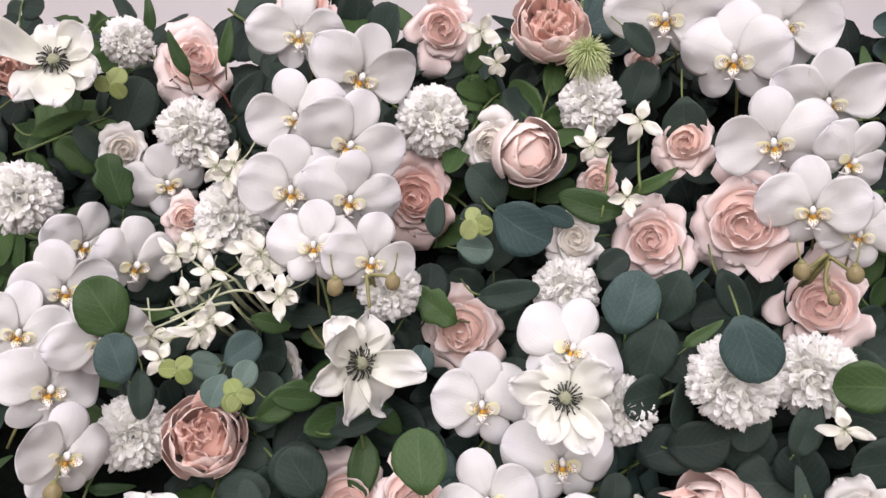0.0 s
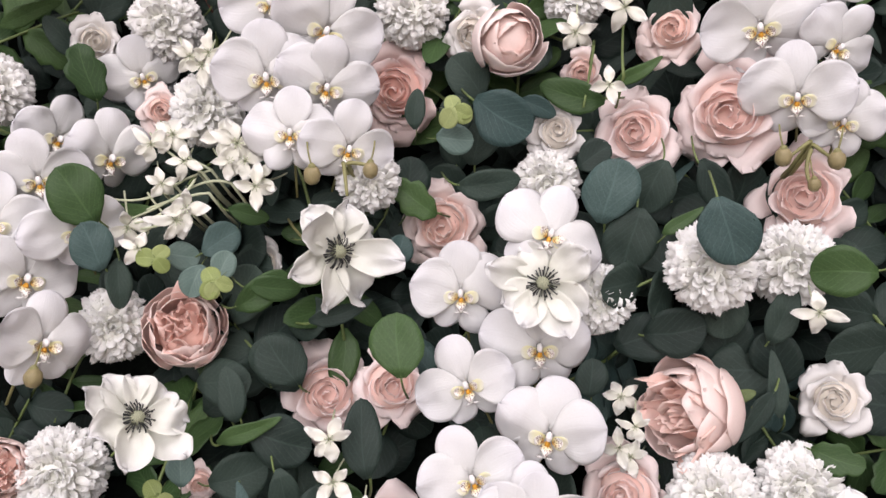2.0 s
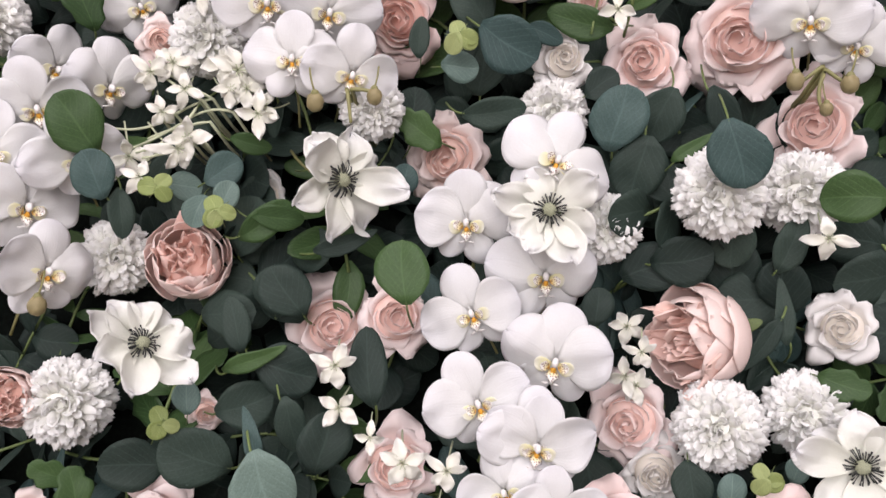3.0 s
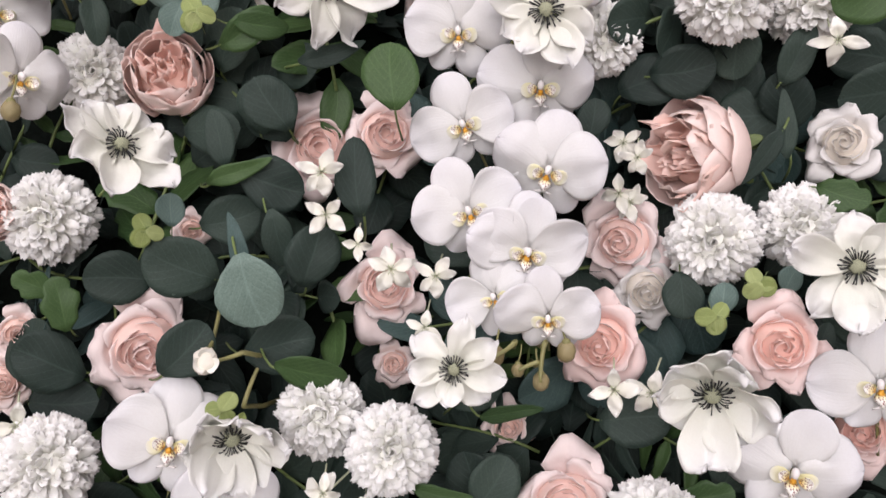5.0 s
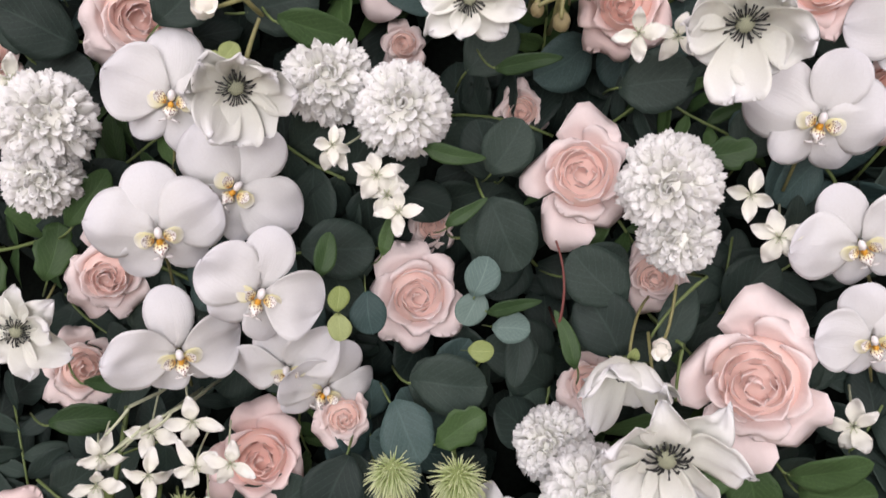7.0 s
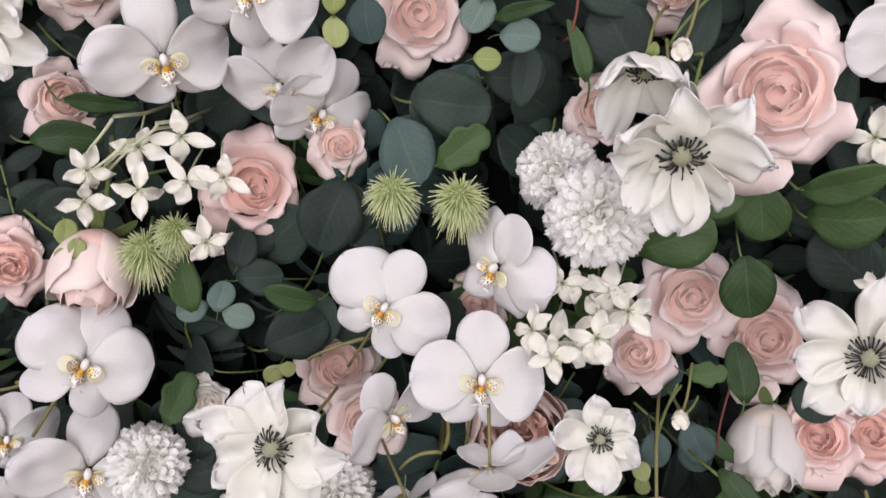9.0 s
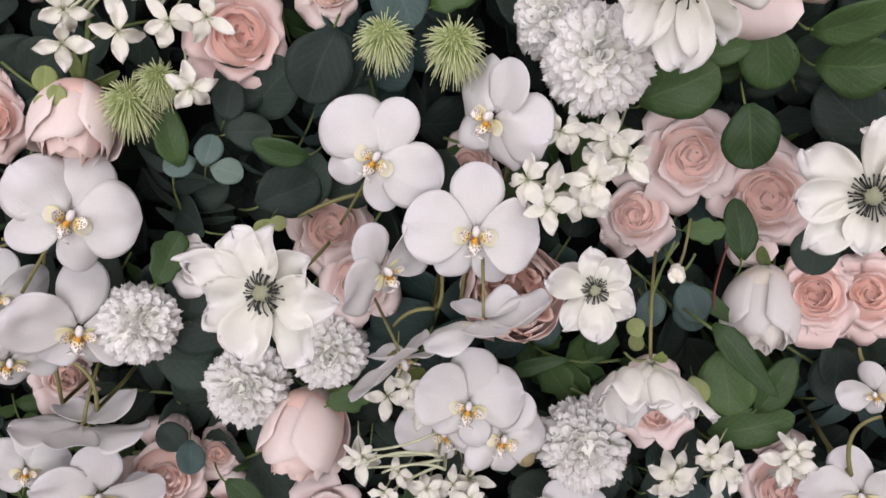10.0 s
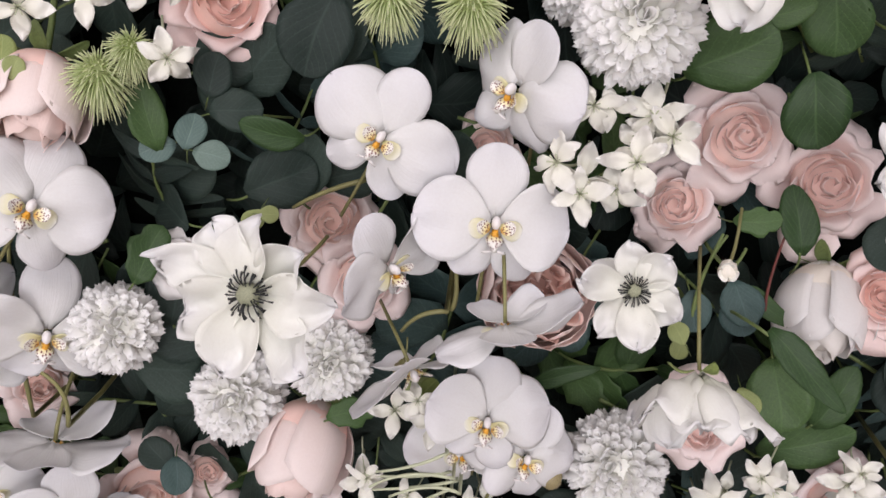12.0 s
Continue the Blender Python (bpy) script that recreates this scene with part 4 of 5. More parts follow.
seedbud(0.059, 0.620, 1.600, 0.016, 115, -0, -5)
seedbud(-0.358, 0.620, 1.780, 0.017, 120, -3, 31)
seedbud(0.044, 0.620, 0.922, 0.019, 76, -5, -1)
seedbud(-0.066, 0.620, 1.007, 0.014, 97, 8, 19)
whitebud(-0.201, 0.620, 1.592, 0.020, 90, -0, 26)
whitebud(0.143, 0.620, 1.094, 0.014, 79, -9, -11)
whitebud(0.114, 0.620, 1.360, 0.015, 94, -4, -11)
leaf(0.108, 0.648, 1.934, 0.056, 112, 13, -5, "blue", "round")
leaf(0.126, 0.665, 1.896, 0.055, -114, -13, 174, "dark", "round")
leaf(0.179, 0.578, 1.876, 0.052, -114, 6, 165, "blue", "round")
leaf(0.020, 0.645, 2.005, 0.057, -134, 49, 142, "blue", "round")
leaf(-0.333, 0.605, 1.927, 0.054, 118, -43, 9, "green", "round")
leaf(-0.320, 0.615, 1.886, 0.042, 110, -33, 17, "blue", "round")
leaf(-0.066, 0.625, 1.803, 0.051, 95, 0, 0, "green", "round")
leaf(-0.369, 0.675, 2.163, 0.058, 116, 11, 46, "dark", "round")
leaf(0.171, 0.640, 2.100, 0.046, -135, -1, 162, "dark", "round")
leaf(0.138, 0.675, 2.162, 0.047, 122, 16, -2, "dark", "round")
leaf(0.131, 0.620, 2.175, 0.041, -140, 32, 142, "dark", "oval")
leaf(0.082, 0.660, 2.031, 0.059, 155, -58, -69, "green", "oval")
leaf(0.100, 0.675, 1.976, 0.034, 127, 59, 25, "dark", "round")
leaf(0.006, 0.660, 1.948, 0.055, -178, 56, 92, "dark", "oval")
leaf(0.150, 0.675, 1.946, 0.050, -120, -19, -170, "dark", "round")
leaf(0.203, 0.675, 1.945, 0.054, -125, 20, 147, "dark", "oval")
leaf(0.280, 0.630, 1.855, 0.048, 167, -69, -101, "green", "round")
leaf(0.200, 0.675, 1.833, 0.044, -114, -3, 164, "dark", "round")
leaf(-0.262, 0.630, 2.201, 0.047, 124, -4, 20, "green", "lance")
leaf(-0.309, 0.630, 2.191, 0.047, 125, -23, 11, "green", "lance")
leaf(-0.405, 0.660, 2.251, 0.028, 138, 43, 69, "green", "oval")
leaf(-0.363, 0.660, 2.262, 0.042, 125, -12, 21, "green", "lance")
leaf(-0.262, 0.660, 1.889, 0.030, 163, 78, 94, "sage", "round")
leaf(-0.224, 0.660, 1.879, 0.027, 102, 27, 24, "sage", "round")
leaf(-0.248, 0.660, 1.866, 0.030, -100, -17, -157, "sage", "round")
leaf(-0.228, 0.660, 1.901, 0.037, 110, 54, 42, "blue", "round")
leaf(-0.023, 0.660, 1.991, 0.033, -178, 64, 94, "sage", "round")
leaf(-0.021, 0.675, 2.021, 0.037, 112, -1, 7, "dark", "round")
leaf(0.051, 0.660, 2.018, 0.036, -157, 53, 126, "blue", "oval")
leaf(-0.062, 0.690, 1.945, 0.049, 128, -54, -28, "green", "lobed")
leaf(-0.205, 0.660, 1.926, 0.036, -171, 58, 119, "green", "oval")
leaf(-0.059, 0.675, 2.028, 0.037, 112, -2, 10, "dark", "oval")
leaf(-0.306, 0.640, 1.860, 0.043, -104, 5, -143, "dark", "oval")
leaf(0.164, 0.640, 1.904, 0.039, 112, 51, 9, "green", "lance")
leaf(-0.369, 0.660, 2.070, 0.055, 113, -21, 27, "green", "lobed")
leaf(-0.434, 0.660, 2.135, 0.062, 148, 36, 82, "green", "lance")
leaf(-0.018, 0.660, 2.192, 0.039, 132, 17, 16, "green", "oval")
leaf(0.142, 0.660, 2.052, 0.046, 149, 47, 44, "green", "lance")
leaf(-0.206, 0.680, 1.705, 0.049, 123, 67, 49, "dark", "round")
leaf(-0.216, 0.675, 1.770, 0.048, 103, -20, 9, "dark", "oval")
leaf(-0.171, 0.675, 1.732, 0.054, -148, 73, 138, "dark", "round")
leaf(-0.097, 0.655, 1.733, 0.063, 93, -10, 14, "dark", "oval")
leaf(-0.172, 0.675, 1.798, 0.050, 107, -31, 7, "dark", "round")
leaf(0.235, 0.675, 1.775, 0.054, 97, -8, -9, "dark", "lance")
leaf(0.215, 0.675, 1.748, 0.054, -118, -38, -174, "dark", "lance")
leaf(-0.190, 0.660, 1.856, 0.053, 131, 50, 51, "green", "oval")
leaf(-0.247, 0.660, 1.709, 0.027, 91, -0, 22, "sage", "round")
leaf(0.270, 0.660, 1.717, 0.039, -95, 69, 153, "green", "lobed")
leaf(0.246, 0.675, 1.830, 0.051, 110, 32, -4, "dark", "oval")
leaf(0.158, 0.675, 1.820, 0.051, 165, 67, 60, "dark", "round")
leaf(0.087, 0.675, 1.781, 0.032, 103, 1, -1, "dark", "round")
leaf(-0.193, 0.660, 1.740, 0.055, 130, 55, 46, "green", "lance")
leaf(-0.167, 0.620, 1.643, 0.058, -108, 21, -169, "sage", "round")
leaf(-0.182, 0.625, 1.679, 0.046, 100, -21, 9, "blue", "lance")
leaf(-0.233, 0.650, 1.664, 0.059, 126, -58, -9, "dark", "round")
leaf(-0.296, 0.675, 1.654, 0.053, -171, -73, -72, "dark", "round")
leaf(-0.137, 0.675, 1.673, 0.052, 103, 7, 21, "dark", "round")
leaf(-0.161, 0.675, 1.601, 0.056, 141, 74, 66, "dark", "round")
leaf(-0.223, 0.635, 1.600, 0.049, 99, 39, 28, "dark", "round")
leaf(-0.351, 0.675, 1.587, 0.059, 121, -68, 1, "dark", "round")
leaf(-0.335, 0.660, 1.634, 0.045, 100, -22, 26, "green", "lobed")
leaf(-0.356, 0.660, 1.650, 0.036, 113, -61, 12, "green", "lobed")
leaf(0.179, 0.660, 1.638, 0.025, 94, 1, -16, "sage", "round")
leaf(0.152, 0.675, 1.641, 0.037, -95, -1, 167, "dark", "round")
leaf(0.229, 0.660, 1.652, 0.021, 97, 32, -17, "sage", "round")
leaf(-0.132, 0.660, 1.582, 0.057, -165, 60, 120, "green", "oval")
leaf(0.021, 0.640, 1.554, 0.047, 170, 63, 78, "green", "lance")
leaf(-0.031, 0.660, 1.493, 0.047, -132, 78, 142, "green", "lance")
leaf(-0.164, 0.675, 1.687, 0.050, -112, 21, -172, "dark", "oval")
leaf(0.006, 0.675, 1.498, 0.046, 97, 30, 3, "dark", "round")
leaf(0.007, 0.675, 1.432, 0.060, -97, 31, 176, "dark", "round")
leaf(0.077, 0.675, 1.401, 0.055, 86, -41, 1, "dark", "round")
leaf(0.081, 0.675, 1.364, 0.056, 89, -33, -7, "dark", "round")
leaf(-0.011, 0.655, 1.403, 0.031, 81, 19, -2, "sage", "round")
leaf(-0.017, 0.655, 1.379, 0.028, -78, -19, 178, "sage", "round")
leaf(0.012, 0.655, 1.364, 0.028, -34, 75, -126, "sage", "round")
leaf(-0.094, 0.660, 1.373, 0.033, -84, 9, -170, "blue", "round")
leaf(0.017, 0.675, 1.337, 0.046, -81, 0, -176, "dark", "oval")
leaf(-0.066, 0.660, 1.281, 0.051, -74, 29, -165, "blue", "round")
leaf(-0.035, 0.675, 1.315, 0.059, 153, 89, 67, "dark", "round")
leaf(-0.321, 0.660, 1.282, 0.051, 83, 88, 21, "green", "oval")
leaf(-0.341, 0.660, 1.416, 0.046, 84, 13, 29, "green", "lobed")
leaf(-0.302, 0.680, 1.307, 0.052, -173, 75, 121, "green", "lance")
leaf(-0.128, 0.660, 1.417, 0.034, 83, 21, 16, "green", "oval")
leaf(0.014, 0.650, 1.381, 0.041, 153, 69, 61, "green", "lance")
leaf(-0.310, 0.660, 1.458, 0.052, 87, 31, 38, "green", "oval")
leaf(0.052, 0.660, 1.356, 0.046, 76, -20, 6, "green", "lance")
leaf(-0.022, 0.660, 1.450, 0.037, 93, 50, 10, "green", "lance")
leaf(-0.079, 0.660, 1.435, 0.038, 90, 21, 14, "green", "lance")
leaf(-0.115, 0.645, 1.386, 0.019, 80, 1, 12, "lime", "round")
leaf(-0.115, 0.645, 1.365, 0.021, -78, -1, -169, "lime", "round")
leaf(-0.010, 0.645, 1.350, 0.019, 4, 76, -85, "lime", "round")
leaf(0.164, 0.660, 1.494, 0.038, 107, 69, 0, "green", "lobed")
leaf(0.202, 0.675, 1.313, 0.026, 74, -7, -17, "dark", "round")
leaf(0.137, 0.675, 1.372, 0.055, 77, 27, -13, "dark", "oval")
leaf(-0.125, 0.675, 1.225, 0.059, -80, -21, -172, "dark", "round")
leaf(-0.237, 0.660, 1.148, 0.025, -31, -64, 146, "sage", "round")
leaf(-0.213, 0.660, 1.161, 0.025, 69, 14, 15, "sage", "round")
leaf(-0.200, 0.660, 1.144, 0.025, -46, 57, -122, "sage", "round")
leaf(-0.157, 0.660, 1.163, 0.044, 101, -78, 2, "green", "oval")
leaf(-0.157, 0.675, 1.125, 0.053, 64, 63, -4, "dark", "round")
leaf(0.134, 0.660, 1.223, 0.059, 93, 55, -10, "green", "round")
leaf(0.192, 0.660, 1.245, 0.047, -94, 7, 162, "green", "round")
leaf(0.255, 0.660, 1.243, 0.053, 141, 77, 29, "green", "round")
leaf(0.231, 0.620, 1.276, 0.056, 141, 66, 27, "green", "oval")
leaf(0.268, 0.675, 1.206, 0.060, 83, -50, -18, "dark", "round")
leaf(0.185, 0.640, 1.193, 0.047, -88, 19, 164, "green", "round")
leaf(0.235, 0.610, 1.122, 0.038, -75, 1, 164, "dark", "round")
leaf(0.169, 0.660, 1.051, 0.034, -64, 19, 173, "blue", "round")
leaf(-0.185, 0.675, 1.173, 0.036, 25, 75, -48, "dark", "round")
leaf(-0.198, 0.675, 1.196, 0.031, 77, 23, 13, "dark", "round")
leaf(0.162, 0.660, 1.248, 0.037, 99, 65, -7, "green", "oval")
leaf(-0.324, 0.645, 1.214, 0.020, 75, 6, 28, "lime", "round")
leaf(-0.240, 0.660, 1.171, 0.049, 82, -13, 29, "green", "oval")
leaf(-0.025, 0.660, 1.284, 0.045, 92, 59, 4, "green", "lobed")
leaf(0.196, 0.660, 1.115, 0.048, 70, -8, -10, "green", "oval")
leaf(0.170, 0.660, 1.114, 0.031, 35, 73, -70, "green", "lobed")
leaf(-0.247, 0.675, 1.031, 0.053, 77, 7, 18, "dark", "round")
leaf(0.191, 0.660, 1.049, 0.050, -55, 55, -161, "green", "lance")
leaf(0.171, 0.660, 1.042, 0.032, -69, 19, 171, "blue", "round")
leaf(0.138, 0.660, 1.043, 0.030, -69, 18, 173, "blue", "round")
leaf(0.208, 0.660, 0.976, 0.054, -65, 12, 166, "green", "round")
leaf(0.198, 0.600, 1.035, 0.070, -54, 46, -160, "green", "lance")
leaf(0.237, 0.660, 0.935, 0.072, 73, 57, -31, "green", "oval")
leaf(0.305, 0.675, 0.981, 0.052, -72, 12, 165, "dark", "round")
leaf(-0.259, 0.660, 0.867, 0.031, -53, -9, -163, "blue", "round")
leaf(-0.279, 0.675, 0.877, 0.032, 52, -23, 42, "dark", "round")
leaf(-0.210, 0.660, 0.821, 0.053, -60, 39, -143, "green", "oval")
leaf(0.003, 0.675, 0.804, 0.057, -54, 3, -178, "dark", "round")
leaf(0.071, 0.675, 0.826, 0.069, 27, -64, 56, "dark", "round")
leaf(-0.239, 0.675, 0.999, 0.063, 65, -51, 41, "dark", "round")
leaf(-0.250, 0.675, 0.964, 0.065, -32, 76, -102, "dark", "round")
leaf(0.184, 0.675, 0.865, 0.062, 61, 45, -35, "dark", "oval")
leaf(0.111, 0.675, 0.853, 0.052, 66, 51, -26, "dark", "round")
leaf(-0.110, 0.660, 0.941, 0.039, 26, 60, -44, "green", "lobed")
leaf(0.053, 0.660, 0.983, 0.052, 63, 74, -30, "green", "lance")
leaf(0.181, 0.645, 0.978, 0.023, -63, 20, 173, "lime", "round")
leaf(-0.052, 0.645, 0.972, 0.024, 58, -0, 5, "lime", "round")
leaf(0.250, 0.660, 0.976, 0.056, 75, 29, -21, "green", "oval")
leaf(-0.365, 0.660, 1.077, 0.037, 80, -49, 49, "blue", "oval")
leaf(-0.254, 0.660, 1.068, 0.046, 63, 36, 14, "green", "lobed")
leaf(-0.014, 0.630, 2.003, 0.017, 166, 68, 94, "lime", "round")
leaf(-0.027, 0.630, 1.998, 0.020, -133, -34, -163, "lime", "round")
leaf(-0.024, 0.630, 2.010, 0.017, 96, -16, -4, "lime", "round")
leaf(-0.015, 0.630, 2.001, 0.020, -158, 62, 135, "lime", "round")
leaf(-0.267, 0.630, 1.873, 0.016, -120, 36, -165, "lime", "round")
leaf(-0.280, 0.630, 1.879, 0.019, 166, -80, -70, "lime", "round")
leaf(-0.268, 0.630, 1.884, 0.016, 86, 35, 31, "lime", "round")
leaf(-0.222, 0.630, 1.851, 0.016, -117, -22, -157, "lime", "round")
leaf(-0.224, 0.630, 1.862, 0.019, 84, -31, 13, "lime", "round")
leaf(-0.212, 0.630, 1.856, 0.016, -169, 80, 138, "lime", "round")
leaf(-0.224, 0.630, 1.852, 0.019, -119, -40, -153, "lime", "round")
leaf(-0.380, 0.630, 2.159, 0.019, -164, -54, -98, "lime", "round")
leaf(-0.368, 0.630, 2.167, 0.022, 103, 13, 37, "lime", "round")
leaf(-0.365, 0.630, 2.152, 0.019, -143, 33, -171, "lime", "round")
leaf(0.201, 0.630, 1.648, 0.014, -177, 84, 92, "lime", "round")
leaf(0.192, 0.630, 1.643, 0.016, -114, -38, 166, "lime", "round")
leaf(0.193, 0.630, 1.653, 0.014, 79, -16, -20, "lime", "round")
leaf(0.201, 0.630, 1.646, 0.016, -123, 69, 147, "lime", "round")
leaf(0.167, 0.630, 1.620, 0.014, -111, 32, 162, "lime", "round")
leaf(0.158, 0.630, 1.625, 0.016, 112, -85, -54, "lime", "round")
leaf(0.168, 0.630, 1.629, 0.014, 78, 40, -12, "lime", "round")
leaf(0.165, 0.630, 1.619, 0.016, -110, 14, 164, "lime", "round")
leaf(-0.256, 0.630, 1.683, 0.014, -116, -21, -151, "lime", "round")
leaf(-0.257, 0.630, 1.694, 0.017, 84, -32, 19, "lime", "round")
leaf(-0.246, 0.630, 1.687, 0.014, -176, 81, 136, "lime", "round")
leaf(-0.258, 0.630, 1.684, 0.017, -119, -39, -147, "lime", "round")
leaf(-0.197, 0.630, 1.556, 0.014, -83, -82, 176, "lime", "round")
leaf(-0.187, 0.630, 1.562, 0.017, 69, 28, 17, "lime", "round")
leaf(-0.187, 0.630, 1.551, 0.014, -103, 25, -159, "lime", "round")
leaf(-0.154, 0.630, 1.116, 0.014, -25, 70, -83, "lime", "round")
leaf(-0.165, 0.630, 1.111, 0.017, -81, -36, -180, "lime", "round")
leaf(-0.047, 0.630, 0.976, 0.016, -70, 28, -156, "lime", "round")
leaf(-0.058, 0.630, 0.982, 0.018, -13, -58, 90, "lime", "round")
leaf(-0.047, 0.630, 0.988, 0.015, 35, 32, -18, "lime", "round")
leaf(0.123, 0.630, 1.029, 0.015, -78, -14, 159, "lime", "round")
leaf(0.121, 0.630, 1.041, 0.017, 40, -33, 6, "lime", "round")
leaf(-0.319, 0.630, 1.200, 0.014, -37, -78, 140, "lime", "round")
leaf(-0.308, 0.630, 1.206, 0.016, 60, 31, 23, "lime", "round")
leaf(-0.251, 0.675, 2.171, 0.052, 126, 14, 39, "dark", "oval")
leaf(-0.407, 0.675, 2.116, 0.051, 135, -37, 10, "dark", "oval")
leaf(-0.136, 0.675, 1.919, 0.046, 130, 49, 50, "dark", "round")
leaf(-0.073, 0.660, 1.889, 0.029, 114, 17, 20, "blue", "round")
leaf(-0.178, 0.660, 1.859, 0.044, 171, 63, 101, "green", "oval")
leaf(-0.123, 0.675, 1.841, 0.058, 132, 61, 55, "dark", "lance")
leaf(-0.012, 0.675, 2.058, 0.048, 128, -35, -17, "dark", "round")
leaf(-0.205, 0.695, 1.181, 0.046, 73, -62, -17, "dark", "round")
leaf(-0.171, 0.698, 1.201, 0.056, 86, 47, -11, "dark", "round")
leaf(-0.253, 0.701, 1.087, 0.048, 67, -70, -11, "dark", "round")
leaf(-0.242, 0.709, 1.115, 0.055, 86, 54, -12, "dark", "round")
leaf(-0.279, 0.696, 1.024, 0.053, 84, 63, 15, "dark", "round")
leaf(-0.147, 0.692, 1.129, 0.053, 82, 1, -12, "dark", "round")
leaf(-0.112, 0.699, 1.123, 0.046, 90, 65, 1, "dark", "round")
leaf(-0.192, 0.696, 1.207, 0.056, 79, 68, 13, "dark", "round")
leaf(-0.118, 0.700, 1.221, 0.050, 80, -12, -13, "dark", "round")
leaf(0.091, 0.686, 0.855, 0.061, 63, -81, 5, "dark", "round")
leaf(0.062, 0.686, 0.893, 0.057, 76, -28, 19, "dark", "round")
leaf(0.185, 0.684, 0.890, 0.055, 68, 23, -8, "dark", "round")
leaf(0.312, 0.687, 0.991, 0.060, 71, 10, 16, "dark", "round")
leaf(0.223, 0.682, 0.954, 0.050, 68, 47, 4, "dark", "round")
leaf(-0.257, 0.685, 1.004, 0.054, 67, -7, -18, "dark", "round")
leaf(-0.253, 0.694, 0.929, 0.062, 90, 42, 18, "dark", "round")
leaf(-0.254, 0.680, 0.972, 0.053, 91, 49, -3, "dark", "round")
leaf(-0.185, 0.709, 1.800, 0.058, 106, -37, -12, "dark", "round")
leaf(-0.231, 0.699, 1.783, 0.051, 92, 83, -6, "dark", "round")
leaf(-0.006, 0.690, 1.571, 0.050, 86, 51, -5, "dark", "round")
leaf(-0.011, 0.696, 1.494, 0.051, 111, -13, -11, "dark", "round")
leaf(0.195, 0.691, 1.511, 0.050, 86, 31, -14, "dark", "round")
leaf(0.118, 0.691, 1.545, 0.056, 89, 89, -15, "dark", "round")
leaf(-0.353, 0.701, 1.554, 0.060, 93, 87, 0, "dark", "round")
leaf(-0.380, 0.695, 1.596, 0.055, 82, -14, -10, "dark", "round")
leaf(0.223, 0.708, 1.792, 0.061, 96, -84, -9, "dark", "round")
leaf(0.004, 0.695, 1.498, 0.050, 82, 66, -14, "dark", "round")
leaf(0.001, 0.691, 1.428, 0.059, 92, 88, -3, "dark", "round")
leaf(0.200, 0.708, 1.389, 0.055, 99, 44, 0, "dark", "round")
leaf(0.079, 0.692, 1.407, 0.050, 101, 71, 16, "dark", "round")
leaf(0.081, 0.697, 1.362, 0.055, 99, 25, 12, "dark", "round")
leaf(-0.043, 0.701, 1.307, 0.055, 96, -41, 16, "dark", "round")
leaf(0.011, 0.709, 1.334, 0.048, 104, 83, 6, "dark", "round")
leaf(-0.124, 0.691, 1.418, 0.058, 79, 84, 6, "dark", "round")
leaf(-0.185, 0.691, 1.800, 0.047, 118, 12, 9, "dark", "round")
leaf(-0.161, 0.709, 1.842, 0.048, 99, 76, -19, "dark", "round")
leaf(-0.233, 0.708, 1.768, 0.046, 123, 50, 15, "dark", "round")
leaf(-0.218, 0.701, 1.862, 0.056, 105, 30, -6, "dark", "round")
leaf(0.205, 0.708, 1.819, 0.055, 113, 4, -18, "dark", "round")
leaf(0.135, 0.691, 1.817, 0.052, 113, 65, 4, "dark", "round")
leaf(0.245, 0.693, 1.798, 0.050, 122, 4, -19, "dark", "round")
leaf(-0.006, 0.707, 2.013, 0.055, 101, 7, -4, "dark", "round")
leaf(-0.070, 0.706, 1.968, 0.049, 106, -2, 18, "dark", "round")
twig("olive", (-0.355, 0.660, 1.087), (-0.370, 0.660, 1.028), (-0.370, 0.660, 0.919))
twig("olive", (-0.328, 0.620, 0.989), (-0.308, 0.620, 0.976), (-0.316, 0.620, 0.943))
twig("olive", (-0.379, 0.640, 1.087), (-0.368, 0.640, 1.088), (-0.352, 0.640, 1.096))
twig("olive", (0.298, 0.640, 1.028), (0.302, 0.640, 1.013), (0.322, 0.640, 0.998))
twig("olive", (0.318, 0.620, 0.979), (0.287, 0.620, 0.969), (0.308, 0.620, 0.921))
twig("olive", (-0.067, 0.630, 1.032), (-0.056, 0.630, 1.050), (-0.036, 0.630, 1.049))
twig("olive", (-0.031, 0.640, 1.078), (-0.028, 0.640, 1.055), (-0.033, 0.640, 1.046))
twig("green", (0.152, 0.660, 1.102), (0.134, 0.660, 1.071), (0.138, 0.660, 1.028))
twig("green", (0.166, 0.660, 1.093), (0.162, 0.660, 1.078), (0.156, 0.660, 1.076))
twig("red", (0.190, 0.660, 1.104), (0.183, 0.660, 1.059), (0.188, 0.660, 1.041))
twig("pale", (-0.087, 0.600, 0.920), (-0.061, 0.600, 0.940), (-0.027, 0.600, 0.932))
twig("pale", (-0.073, 0.600, 0.912), (-0.043, 0.600, 0.930), (-0.022, 0.600, 0.919))
twig("pale", (-0.082, 0.600, 0.934), (-0.052, 0.600, 0.939), (-0.032, 0.600, 0.954))
twig("olive", (-0.146, 0.660, 1.109), (-0.125, 0.660, 1.123), (-0.096, 0.660, 1.131))
twig("green", (0.112, 0.650, 1.360), (0.123, 0.650, 1.383), (0.150, 0.650, 1.406))
twig("green", (0.132, 0.650, 1.314), (0.132, 0.650, 1.335), (0.136, 0.650, 1.356))
twig("red", (0.044, 0.665, 1.429), (0.056, 0.665, 1.398), (0.047, 0.665, 1.364))
twig("pale", (-0.289, 0.630, 1.282), (-0.277, 0.630, 1.294), (-0.269, 0.630, 1.305))
